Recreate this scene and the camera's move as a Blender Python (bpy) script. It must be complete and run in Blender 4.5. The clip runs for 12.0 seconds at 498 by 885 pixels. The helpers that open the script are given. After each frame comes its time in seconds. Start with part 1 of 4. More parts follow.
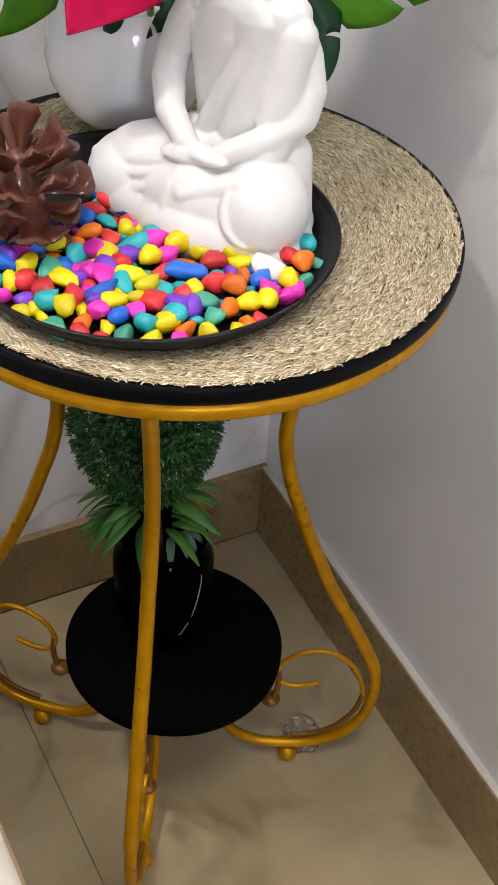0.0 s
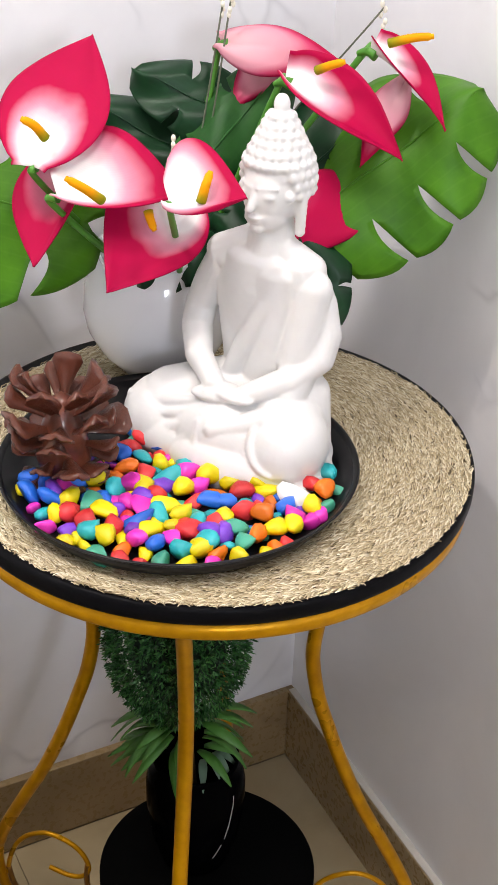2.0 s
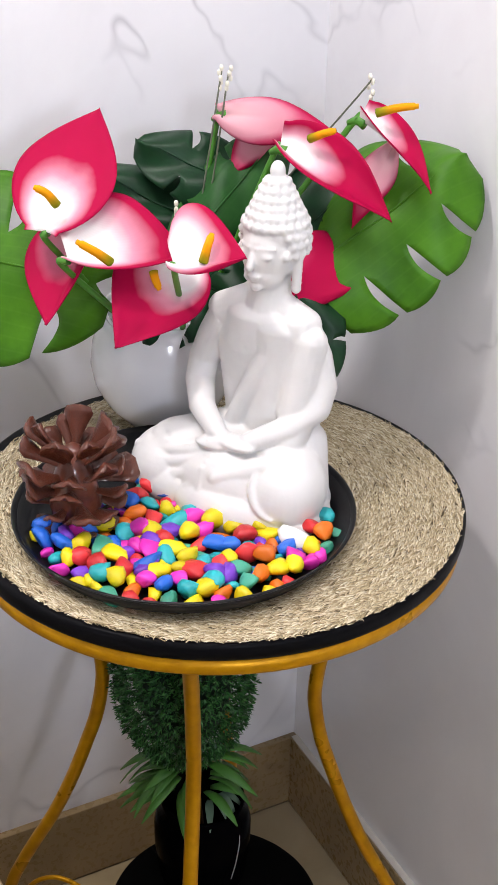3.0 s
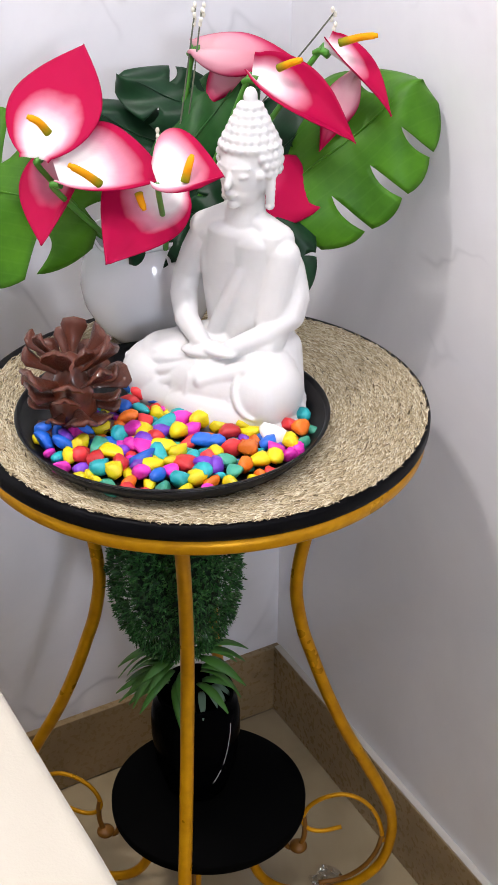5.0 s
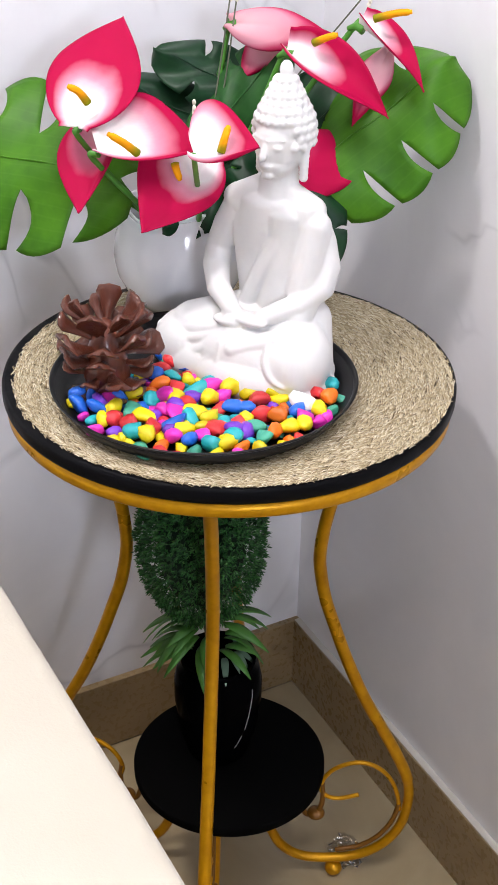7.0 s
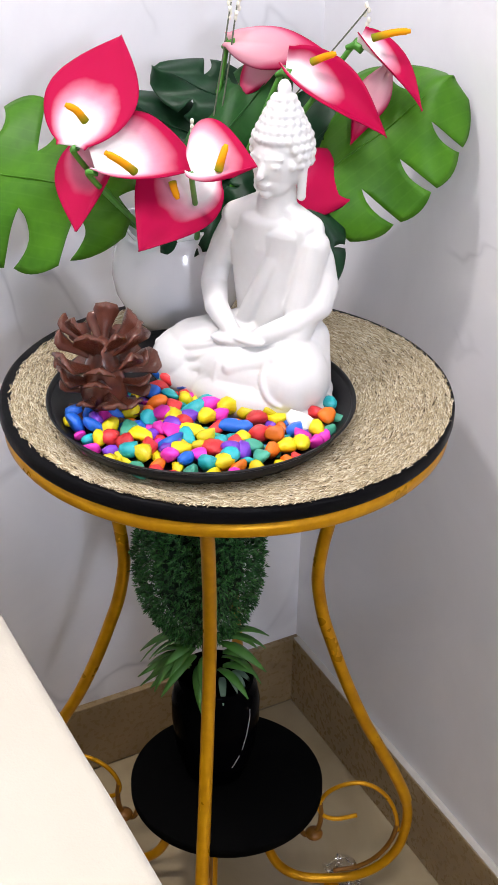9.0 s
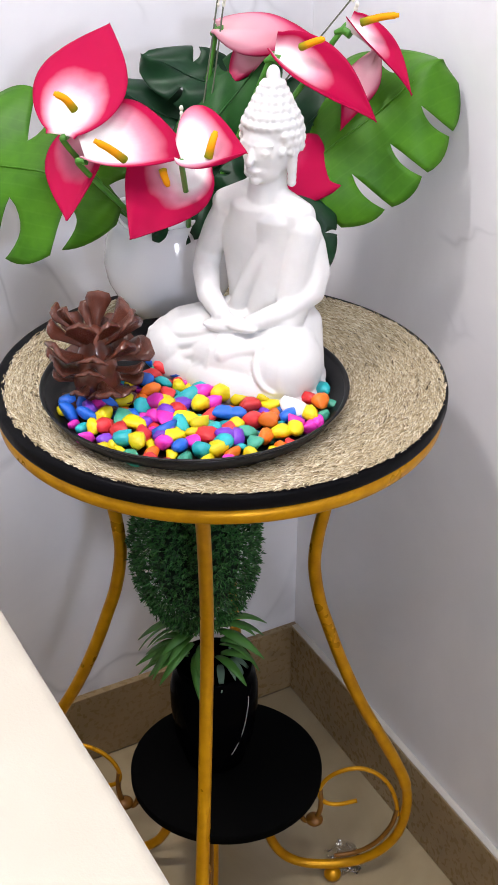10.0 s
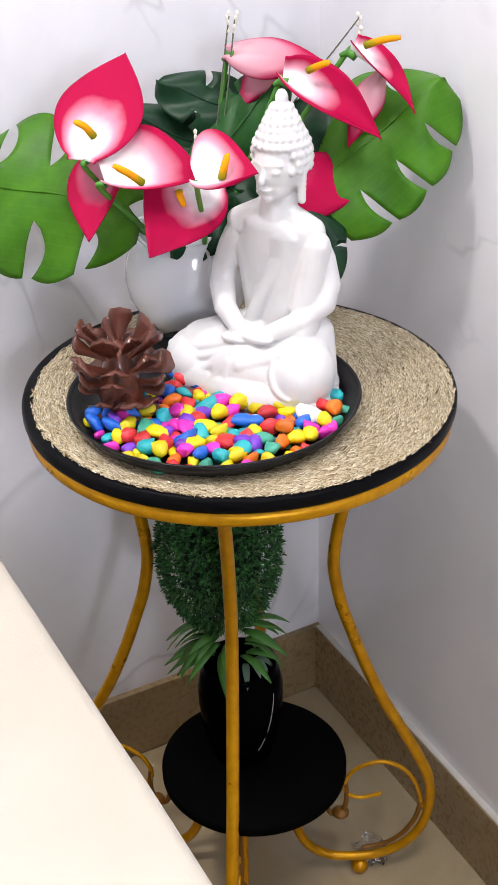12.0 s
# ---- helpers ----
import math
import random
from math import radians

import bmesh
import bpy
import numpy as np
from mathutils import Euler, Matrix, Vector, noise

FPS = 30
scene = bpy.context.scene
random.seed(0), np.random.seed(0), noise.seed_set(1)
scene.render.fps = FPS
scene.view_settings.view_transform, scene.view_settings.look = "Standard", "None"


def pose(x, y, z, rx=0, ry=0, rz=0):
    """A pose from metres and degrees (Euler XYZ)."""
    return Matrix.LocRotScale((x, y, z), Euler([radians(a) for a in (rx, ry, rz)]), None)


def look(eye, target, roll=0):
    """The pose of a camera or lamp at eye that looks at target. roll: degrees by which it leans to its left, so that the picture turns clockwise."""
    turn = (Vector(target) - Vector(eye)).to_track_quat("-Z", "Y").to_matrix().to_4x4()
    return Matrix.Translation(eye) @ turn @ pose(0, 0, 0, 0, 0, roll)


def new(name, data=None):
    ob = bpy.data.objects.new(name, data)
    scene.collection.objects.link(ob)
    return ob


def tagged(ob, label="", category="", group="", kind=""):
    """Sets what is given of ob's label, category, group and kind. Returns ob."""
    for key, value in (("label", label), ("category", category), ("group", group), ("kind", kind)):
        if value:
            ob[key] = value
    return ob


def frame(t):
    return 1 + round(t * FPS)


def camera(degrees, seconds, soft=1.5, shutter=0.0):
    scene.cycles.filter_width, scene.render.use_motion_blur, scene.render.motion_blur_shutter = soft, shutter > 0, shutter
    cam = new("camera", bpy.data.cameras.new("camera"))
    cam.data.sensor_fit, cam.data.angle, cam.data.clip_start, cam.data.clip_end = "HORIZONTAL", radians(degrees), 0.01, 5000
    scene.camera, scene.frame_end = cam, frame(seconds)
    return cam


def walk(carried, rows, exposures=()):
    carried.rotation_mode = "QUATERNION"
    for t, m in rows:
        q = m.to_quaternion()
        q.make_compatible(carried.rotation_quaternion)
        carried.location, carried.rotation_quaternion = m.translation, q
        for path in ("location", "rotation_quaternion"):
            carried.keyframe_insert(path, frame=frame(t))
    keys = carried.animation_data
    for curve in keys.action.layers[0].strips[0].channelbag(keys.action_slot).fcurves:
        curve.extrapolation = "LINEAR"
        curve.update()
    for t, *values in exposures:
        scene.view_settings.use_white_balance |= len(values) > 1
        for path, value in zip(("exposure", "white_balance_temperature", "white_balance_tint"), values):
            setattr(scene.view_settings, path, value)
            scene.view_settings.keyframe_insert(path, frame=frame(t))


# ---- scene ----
# ---- camera and walk ----
cam = camera(21.645, 12.0)
# seconds, eye x y z, yaw, pitch, lean
ROWS = [
    (0.0, -0.3654, -0.7553, 1.2143, -30.10, -41.41, 4.50),
    (0.5, -0.3620, -0.7464, 1.2112, -30.10, -40.36, 4.11),
    (1.0, -0.3701, -0.7499, 1.2173, -28.49, -37.07, 3.35),
    (1.5, -0.3839, -0.7727, 1.2319, -28.24, -33.88, 2.68),
    (2.0, -0.3971, -0.7977, 1.2489, -28.40, -31.47, 2.13),
    (2.5, -0.4089, -0.8187, 1.2587, -28.27, -28.79, 1.58),
    (4.5, -0.4752, -0.9159, 1.2739, -29.44, -28.99, 0.35),
    (5.0, -0.4839, -0.9339, 1.2685, -29.86, -30.29, 0.48),
    (5.5, -0.4944, -0.9464, 1.2669, -30.75, -31.29, 1.19),
    (6.0, -0.5020, -0.9533, 1.2630, -30.86, -31.37, 1.21),
    (6.5, -0.5079, -0.9557, 1.2637, -29.55, -30.72, 1.72),
    (7.0, -0.5091, -0.9532, 1.2646, -29.12, -30.83, 1.12),
    (7.5, -0.5128, -0.9542, 1.2664, -28.99, -30.19, 1.25),
    (9.5, -0.4996, -0.9496, 1.2649, -28.91, -30.21, 1.11),
    (10.0, -0.4995, -0.9549, 1.2630, -29.02, -30.58, 0.43),
    (10.5, -0.5039, -0.9601, 1.2629, -28.82, -30.98, -0.16),
    (11.0, -0.5030, -0.9656, 1.2622, -27.65, -30.62, -1.11),
    (11.5, -0.4985, -0.9669, 1.2628, -27.56, -30.40, -1.38),
    (12.0, -0.5154, -1.0005, 1.2894, -27.66, -30.23, -1.55),
]
EXPOSURES = [(0.0, -0.24, 6700, 14), (0.5, -0.10, 6750, 14), (2.0, -0.08, 6750, 15), (2.5, -0.18, 6600, 16), (4.5, -0.17, 6450, 17), (7.0, -0.05, 6400, 17), (12.0, -0.05, 6400, 17)]
walk(cam, [(t, pose(x, y, z, 90 + pitch, 0, yaw) @ pose(0, 0, 0, 0, 0, lean)) for t, x, y, z, yaw, pitch, lean in ROWS], EXPOSURES)

# ---- light ----
world = bpy.data.worlds.new("room_air")
scene.world = world
world.use_nodes = True
world.node_tree.nodes["Background"].inputs[0].default_value = (0.75, 0.82, 1.0, 1)
world.node_tree.nodes["Background"].inputs[1].default_value = 0.02


def lamp(name, kind, place, target, watts, colour, size):
    data = bpy.data.lights.new(name, kind)
    data.energy, data.color = watts, colour
    if kind == "AREA":
        data.shape, data.size = "DISK", size
    else:
        data.shadow_soft_size = size
    ob = new(name, data)
    ob.matrix_world = look(place, target)
    return ob


KEY = (-0.92, -0.09, 2.62)
BACK = (-0.32, -0.95, 2.66)
SIDE = (-0.80, -3.340, 1.70)
lamp("downlight_lamp_key", "AREA", (KEY[0], KEY[1], KEY[2] + 0.03), (KEY[0] + 0.1, KEY[1], 0), 23.5, (1.0, 0.965, 0.925), 0.26)
# added overhead fill, lightens the bouquet and the walls from in front
lamp("downlight_lamp_back", "AREA", (BACK[0], BACK[1], BACK[2] - 0.01), (BACK[0] - 0.1, BACK[1] + 0.9, 0), 10, (0.90, 0.93, 1.0), 0.7)
# added cool fill, lifts the wall behind the vase and under the table
lamp("wall_light_lamp", "AREA", SIDE, (0.0, 0, 1.0), 31, (0.70, 0.82, 1.0), 0.5)

# ---- materials ----


def material(name, colour, rough=0.5, metal=0.0, coat=0.0, spec=0.5):
    m = bpy.data.materials.new(name)
    m.use_nodes = True
    b = m.node_tree.nodes["Principled BSDF"]
    b.inputs["Base Color"].default_value = (*colour, 1)
    b.inputs["Roughness"].default_value = rough
    b.inputs["Metallic"].default_value = metal
    b.inputs["Coat Weight"].default_value = coat
    b.inputs["Coat Roughness"].default_value = 0.08
    b.inputs["Specular IOR Level"].default_value = spec
    return m, m.node_tree, b


def node(tree, kind, **values):
    n = tree.nodes.new(kind)
    for key, value in values.items():
        n.inputs[key.replace("_", " ")].default_value = value
    return n


def ramp(tree, source, stops):
    n = tree.nodes.new("ShaderNodeValToRGB")
    e = n.color_ramp.elements
    while len(e) < len(stops):
        e.new(0.5)
    for el, (at, colour) in zip(e, stops):
        el.position, el.color = at, (*colour, 1)
    tree.links.new(source, n.inputs[0])
    return n


def coords(tree, scale=(1, 1, 1), which="Object"):
    c = tree.nodes.new("ShaderNodeTexCoord")
    m = tree.nodes.new("ShaderNodeMapping")
    m.inputs["Scale"].default_value = scale
    tree.links.new(c.outputs[which], m.inputs["Vector"])
    return m.outputs["Vector"]


def noise_at(tree, vector, scale, detail=4.0, rough=0.55, distortion=0.0):
    n = node(tree, "ShaderNodeTexNoise", Scale=scale, Detail=detail, Roughness=rough, Distortion=distortion)
    tree.links.new(vector, n.inputs["Vector"])
    return n


def mix(tree, factor, a, b, blend="MIX"):
    n = tree.nodes.new("ShaderNodeMix")
    n.data_type, n.blend_type = "RGBA", blend
    for value, socket in ((factor, n.inputs["Factor"]), (a, n.inputs["A"]), (b, n.inputs["B"])):
        if isinstance(value, (int, float)):
            socket.default_value = value
        elif isinstance(value, tuple):
            socket.default_value = (*value, 1)
        else:
            tree.links.new(value, socket)
    return n.outputs["Result"]


def bump(tree, shader, height, strength=0.2, distance=0.002):
    n = node(tree, "ShaderNodeBump", Strength=strength, Distance=distance)
    tree.links.new(height, n.inputs["Height"])
    tree.links.new(n.outputs["Normal"], shader.inputs["Normal"])


def marble(name, pale, cloud, vein, scale, rough, vein_width=0.02, vein_amount=0.6):
    """Polished stone: soft clouds, thin broken veins and faint stains."""
    m, t, b = material(name, pale, rough)
    v = coords(t)
    clouds = noise_at(t, v, scale, 5, 0.6, 0.6)
    body = ramp(t, clouds.outputs["Fac"], [(0.35, pale), (0.68, cloud)])
    lines = noise_at(t, v, scale * 0.55, 4, 0.5, 0.9)
    thin = ramp(t, lines.outputs["Fac"], [(0.5 - vein_width, (0, 0, 0)), (0.5, (1, 1, 1)), (0.5 + vein_width, (0, 0, 0))])
    gate = ramp(t, noise_at(t, v, scale * 1.3, 2).outputs["Fac"], [(0.5, (0, 0, 0)), (0.66, (vein_amount,) * 3)])
    veins = mix(t, 1.0, thin.outputs["Color"], gate.outputs["Color"], "MULTIPLY")
    colour = mix(t, veins, body.outputs["Color"], vein)
    t.links.new(colour, b.inputs["Base Color"])
    grain = noise_at(t, v, scale * 14, 3)
    r = ramp(t, grain.outputs["Fac"], [(0.3, (rough * 0.8,) * 3), (0.7, (rough * 1.3,) * 3)])
    t.links.new(r.outputs["Color"], b.inputs["Roughness"])
    return m


WALL = marble("white_marble_wall", (0.88, 0.88, 0.905), (0.80, 0.80, 0.83), (0.36, 0.36, 0.39), 3.4, 0.13, 0.010, 0.45)
FLOOR = marble("beige_marble_floor", (0.45, 0.365, 0.225), (0.33, 0.255, 0.140), (0.17, 0.120, 0.062), 4.5, 0.2, 0.03, 0.6)
SKIRT = marble("tan_marble_skirting", (0.32, 0.225, 0.115), (0.235, 0.160, 0.075), (0.12, 0.075, 0.038), 9.0, 0.28, 0.03, 0.5)
GROUT = material("pale_grout", (0.6, 0.57, 0.5), 0.9)[0]
DIRT = material("dark_joint", (0.27, 0.22, 0.155), 0.9)[0]
PLASTER = material("white_plaster", (0.8, 0.8, 0.79), 0.8)[0]


def gold_paint():
    m, t, b = material("gold_metal_paint", (0.68, 0.32, 0.004), 0.33, 0.45, 0.0, 0.3)
    v = coords(t)
    n = noise_at(t, v, 60, 4)
    c = ramp(t, n.outputs["Fac"], [(0.25, (0.46, 0.200, 0.0)), (0.6, (0.60, 0.285, 0.001)), (0.9, (0.69, 0.345, 0.005))])
    t.links.new(c.outputs["Color"], b.inputs["Base Color"])
    r = ramp(t, noise_at(t, v, 25, 3).outputs["Fac"], [(0.3, (0.24,) * 3), (0.75, (0.46,) * 3)])
    t.links.new(r.outputs["Color"], b.inputs["Roughness"])
    bump(t, b, noise_at(t, v, 180, 3).outputs["Fac"], 0.15, 0.001)
    return m


GOLD = gold_paint()
RUST = material("brown_metal_paint", (0.20, 0.080, 0.006), 0.4, 0.2)[0]


def black_board():
    m, t, b = material("black_lacquer_board", (0.0035, 0.0035, 0.0045), 0.42, 0, 0, 0.07)
    v = coords(t)
    r = ramp(t, noise_at(t, v, 40, 5).outputs["Fac"], [(0.3, (0.34,) * 3), (0.7, (0.55,) * 3)])
    t.links.new(r.outputs["Color"], b.inputs["Roughness"])
    bump(t, b, noise_at(t, v, 220, 2).outputs["Fac"], 0.08, 0.001)
    return m


BLACK = black_board()
SHELF_BLACK = material("matt_black_board", (0.0015, 0.0015, 0.0015), 0.8, 0, 0, 0.03)[0]
TRAY_BLACK = material("black_tray_metal", (0.006, 0.006, 0.007), 0.34, 0.0, 0.05, 0.25)[0]


def thread():
    m, t, b = material("gold_thread", (0.62, 0.50, 0.27), 0.36, 0.6)
    g = t.nodes.new("ShaderNodeNewGeometry")
    c = ramp(t, g.outputs["Random Per Island"], [(0.0, (0.30, 0.225, 0.115)), (0.3, (0.50, 0.405, 0.24)), (0.75, (0.68, 0.59, 0.40)), (1.0, (0.86, 0.80, 0.63))])
    t.links.new(c.outputs["Color"], b.inputs["Base Color"])
    return m


THREAD = thread()
# dark colour stands in for the shade in the gaps between strands
MAT_BASE = material("shaded_mat_backing", (0.13, 0.095, 0.045), 0.6, 0.3)[0]


def statue_white():
    m, t, b = material("white_resin", (0.86, 0.855, 0.85), 0.42)
    v = coords(t)
    c = ramp(t, noise_at(t, v, 30, 4).outputs["Fac"], [(0.3, (0.68, 0.675, 0.665)), (0.7, (0.74, 0.735, 0.725))])
    t.links.new(c.outputs["Color"], b.inputs["Base Color"])
    bump(t, b, noise_at(t, v, 170, 3).outputs["Fac"], 0.12, 0.001)
    b.inputs["Subsurface Weight"].default_value = 0.12
    b.inputs["Subsurface Radius"].default_value = (0.006, 0.005, 0.004)
    return m


RESIN = statue_white()
CERAMIC = material("white_glazed_ceramic", (0.80, 0.81, 0.84), 0.12, 0, 0.5)[0]


def cone_brown():
    m, t, b = material("varnished_cone_scale", (0.10, 0.03, 0.018), 0.28, 0, 0.45, 0.3)
    v = coords(t)
    c = ramp(t, noise_at(t, v, 70, 5).outputs["Fac"], [(0.3, (0.038, 0.008, 0.004)), (0.55, (0.115, 0.028, 0.013)), (0.78, (0.22, 0.068, 0.038))])
    t.links.new(c.outputs["Color"], b.inputs["Base Color"])
    bump(t, b, noise_at(t, v, 260, 4).outputs["Fac"], 0.35, 0.0015)
    return m


CONE = cone_brown()


def pebble_paint(name, colour):
    m, t, b = material(name, colour, 0.42, 0, 0.08)
    o = t.nodes.new("ShaderNodeObjectInfo")
    dark = tuple(c * 0.72 for c in colour)
    c = ramp(t, o.outputs["Random"], [(0.0, dark), (0.5, colour), (1.0, tuple(min(1, c * 1.15 + 0.01) for c in colour))])
    n = noise_at(t, coords(t), 150, 4)
    worn = mix(t, ramp(t, n.outputs["Fac"], [(0.45, (0, 0, 0)), (0.8, (0.35,) * 3)]).outputs["Color"], c.outputs["Color"], dark)
    t.links.new(worn, b.inputs["Base Color"])
    bump(t, b, n.outputs["Fac"], 0.2, 0.001)
    return m


def leaf_green(name, dark, light, veins, rough=0.38):
    m, t, b = material(name, light, rough, 0, 0, 0.22)
    uv = coords(t, (1, 1, 1), "UV")
    n = noise_at(t, coords(t), 24, 4)
    body = ramp(t, n.outputs["Fac"], [(0.3, dark), (0.72, light)])
    w = node(t, "ShaderNodeTexWave", Scale=3.0, Distortion=1.2, Detail=2.0)
    t.links.new(uv, w.inputs["Vector"])
    lines = ramp(t, w.outputs["Fac"], [(0.90, (0, 0, 0)), (1.0, (0.05,) * 3)])
    t.links.new(mix(t, lines.outputs["Color"], body.outputs["Color"], veins), b.inputs["Base Color"])
    bump(t, b, n.outputs["Fac"], 0.10, 0.002)
    return m


LEAF = leaf_green("monstera_green", (0.030, 0.125, 0.004), (0.070, 0.225, 0.008), (0.18, 0.36, 0.06), 0.45)
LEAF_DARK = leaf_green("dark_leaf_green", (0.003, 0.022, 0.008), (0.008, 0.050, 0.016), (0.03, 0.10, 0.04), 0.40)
LEAF_MID = leaf_green("mid_leaf_green", (0.008, 0.060, 0.012), (0.028, 0.125, 0.022), (0.08, 0.2, 0.07), 0.45)
STEM = material("stem_green", (0.06, 0.24, 0.02), 0.45)[0]
WIRE = material("thin_grey_stem", (0.12, 0.13, 0.09), 0.6)[0]
BUD = material("cream_bud", (0.82, 0.80, 0.68), 0.6)[0]


def petal(name, stops):
    """White throat running into pink towards the rim, with fine veins."""
    m, t, b = material(name, (0.8, 0.1, 0.25), 0.65, 0, 0, 0.12)
    uv = t.nodes.new("ShaderNodeTexCoord")
    sep = t.nodes.new("ShaderNodeSeparateXYZ")
    t.links.new(uv.outputs["UV"], sep.inputs[0])
    n = noise_at(t, coords(t), 26, 3)
    add = t.nodes.new("ShaderNodeMath")
    add.operation = "MULTIPLY_ADD"
    t.links.new(n.outputs["Fac"], add.inputs[0])
    add.inputs[1].default_value = 0.18
    t.links.new(sep.outputs["Y"], add.inputs[2])
    c = ramp(t, add.outputs[0], stops)
    w = node(t, "ShaderNodeTexWave", Scale=26.0, Distortion=1.5, Detail=1.0)
    t.links.new(coords(t, (1, 0.02, 1), "UV"), w.inputs["Vector"])
    fine = mix(t, 0.03, c.outputs["Color"], w.outputs["Color"], "MULTIPLY")
    t.links.new(fine, b.inputs["Base Color"])
    b.inputs["Subsurface Weight"].default_value = 0.08
    b.inputs["Subsurface Radius"].default_value = (0.004, 0.002, 0.002)
    bump(t, b, n.outputs["Fac"], 0.10, 0.003)
    return m


HOT = (0.42, 0.001, 0.050)
PETAL = petal("pink_white_petal", [(0.33, (0.84, 0.80, 0.79)), (0.52, (0.70, 0.29, 0.38)), (0.74, HOT), (1.0, (0.38, 0.001, 0.045))])
PETAL_SIDE = petal("pink_petal_side", [(0.14, (0.74, 0.42, 0.48)), (0.36, (0.60, 0.16, 0.25)), (0.60, HOT), (1.0, (0.38, 0.001, 0.045))])
PETAL_MID = petal("pink_petal_small_throat", [(0.24, (0.84, 0.80, 0.79)), (0.38, (0.70, 0.29, 0.38)), (0.54, HOT), (1.0, (0.38, 0.001, 0.045))])
PETAL_HOT = petal("solid_hot_pink_petal", [(0.10, (0.50, 0.03, 0.10)), (0.34, HOT), (0.8, (0.40, 0.001, 0.047)), (1.0, (0.36, 0.001, 0.042))])
PETAL_BACK = petal("pale_pink_petal_back", [(0.20, (0.70, 0.40, 0.44)), (0.55, (0.66, 0.27, 0.34)), (0.72, (0.52, 0.06, 0.14)), (0.86, HOT)])
SPADIX = petal("yellow_spadix_skin", [(0.05, (0.12, 0.22, 0.01)), (0.30, (0.42, 0.28, 0.006)), (0.5, (0.80, 0.32, 0.003)), (1.0, (0.86, 0.36, 0.004))])


def bush_green():
    m, t, b = material("topiary_green", (0.012, 0.075, 0.032), 0.5)
    g = t.nodes.new("ShaderNodeNewGeometry")
    c = ramp(t, g.outputs["Random Per Island"], [(0.0, (0.003, 0.034, 0.006)), (0.5, (0.016, 0.110, 0.018)), (0.9, (0.055, 0.220, 0.045)), (1.0, (0.12, 0.32, 0.09))])
    t.links.new(c.outputs["Color"], b.inputs["Base Color"])
    return m


BUSH = bush_green()
FRESH = material("fresh_leaf_green", (0.065, 0.220, 0.030), 0.5)[0]
POT_BLACK = material("black_glazed_pot", (0.0015, 0.0015, 0.0018), 0.16, 0, 0.0, 0.008)[0]
POT_LINE = material("white_pot_line", (0.45, 0.45, 0.45), 0.4)[0]
FROST = material("pale_green_frost", (0.13, 0.22, 0.15), 0.55)[0]


def cloth():
    m, t, b = material("cream_cover", (0.70, 0.65, 0.53), 0.75)
    v = coords(t)
    c = ramp(t, noise_at(t, v, 5, 4).outputs["Fac"], [(0.3, (0.49, 0.455, 0.37)), (0.7, (0.55, 0.515, 0.43))])
    t.links.new(c.outputs["Color"], b.inputs["Base Color"])
    bump(t, b, noise_at(t, v, 420, 2).outputs["Fac"], 0.25, 0.001)
    b.inputs["Sheen Weight"].default_value = 0.15
    return m


CLOTH = cloth()
PIPING = material("tan_seam", (0.34, 0.24, 0.13), 0.8)[0]
m_, t_, b_ = material("clear_plastic", (0.95, 0.96, 0.97), 0.06)
b_.inputs["Transmission Weight"].default_value = 1.0
b_.inputs["IOR"].default_value = 1.35
CLEAR = m_
m_, t_, b_ = material("lamp_diffuser", (0.9, 0.9, 0.88), 0.5)
b_.inputs["Emission Color"].default_value = (1.0, 0.96, 0.9, 1)
b_.inputs["Emission Strength"].default_value = 12.0
GLOW = m_

# ---- mesh helpers ----


def part(name, bm, mat, parent=None, label="", smooth=True):
    """Link a bmesh as one mesh object."""
    data = bpy.data.meshes.new(name)
    if smooth:
        for f in bm.faces:
            f.smooth = True
    bm.to_mesh(data)
    bm.free()
    data.materials.append(mat)
    ob = new(name, data)
    if parent:
        ob.parent = parent
    if label:
        ob["label"] = label
    return ob


def thing(name, place, label, category, group="", kind="", turn=0.0):
    ob = new(name)
    ob.empty_display_size = 0.02
    ob.matrix_world = pose(*place, 0, 0, turn)
    return tagged(ob, label, category, group, kind)


def box(bm, lo, hi, bevel=0.0, segments=2):
    made = bmesh.ops.create_cube(bm, size=1.0)["verts"]
    size = [h - l for l, h in zip(lo, hi)]
    for v in made:
        v.co = Vector([l + (c + 0.5) * s for l, c, s in zip(lo, v.co, size)])
    if bevel:
        edges = list({e for v in made for e in v.link_edges})
        bmesh.ops.bevel(bm, geom=edges, offset=bevel, segments=segments, profile=0.5, affect="EDGES")
    return bm


def lathe(bm, profile, n=48, centre=(0, 0, 0), wobble=None):
    """Turn (radius, height) pairs about the upright axis; radius 0 closes an end."""
    rings = []
    for r, z in profile:
        if r < 1e-6:
            rings.append([bm.verts.new((centre[0], centre[1], centre[2] + z))])
            continue
        ring = []
        for i in range(n):
            a = 2 * math.pi * i / n
            k, dz = wobble(a, r, z) if wobble else (1.0, 0.0)
            ring.append(bm.verts.new((centre[0] + r * k * math.cos(a), centre[1] + r * k * math.sin(a), centre[2] + z + dz)))
        rings.append(ring)
    for a, b in zip(rings, rings[1:]):
        for i in range(n):
            j = (i + 1) % n
            if len(a) == 1 and len(b) > 1:
                bm.faces.new((a[0], b[j], b[i]))
            elif len(b) == 1 and len(a) > 1:
                bm.faces.new((a[i], a[j], b[0]))
            elif len(a) > 1:
                bm.faces.new((a[i], a[j], b[j], b[i]))
    bmesh.ops.recalc_face_normals(bm, faces=bm.faces)
    return bm


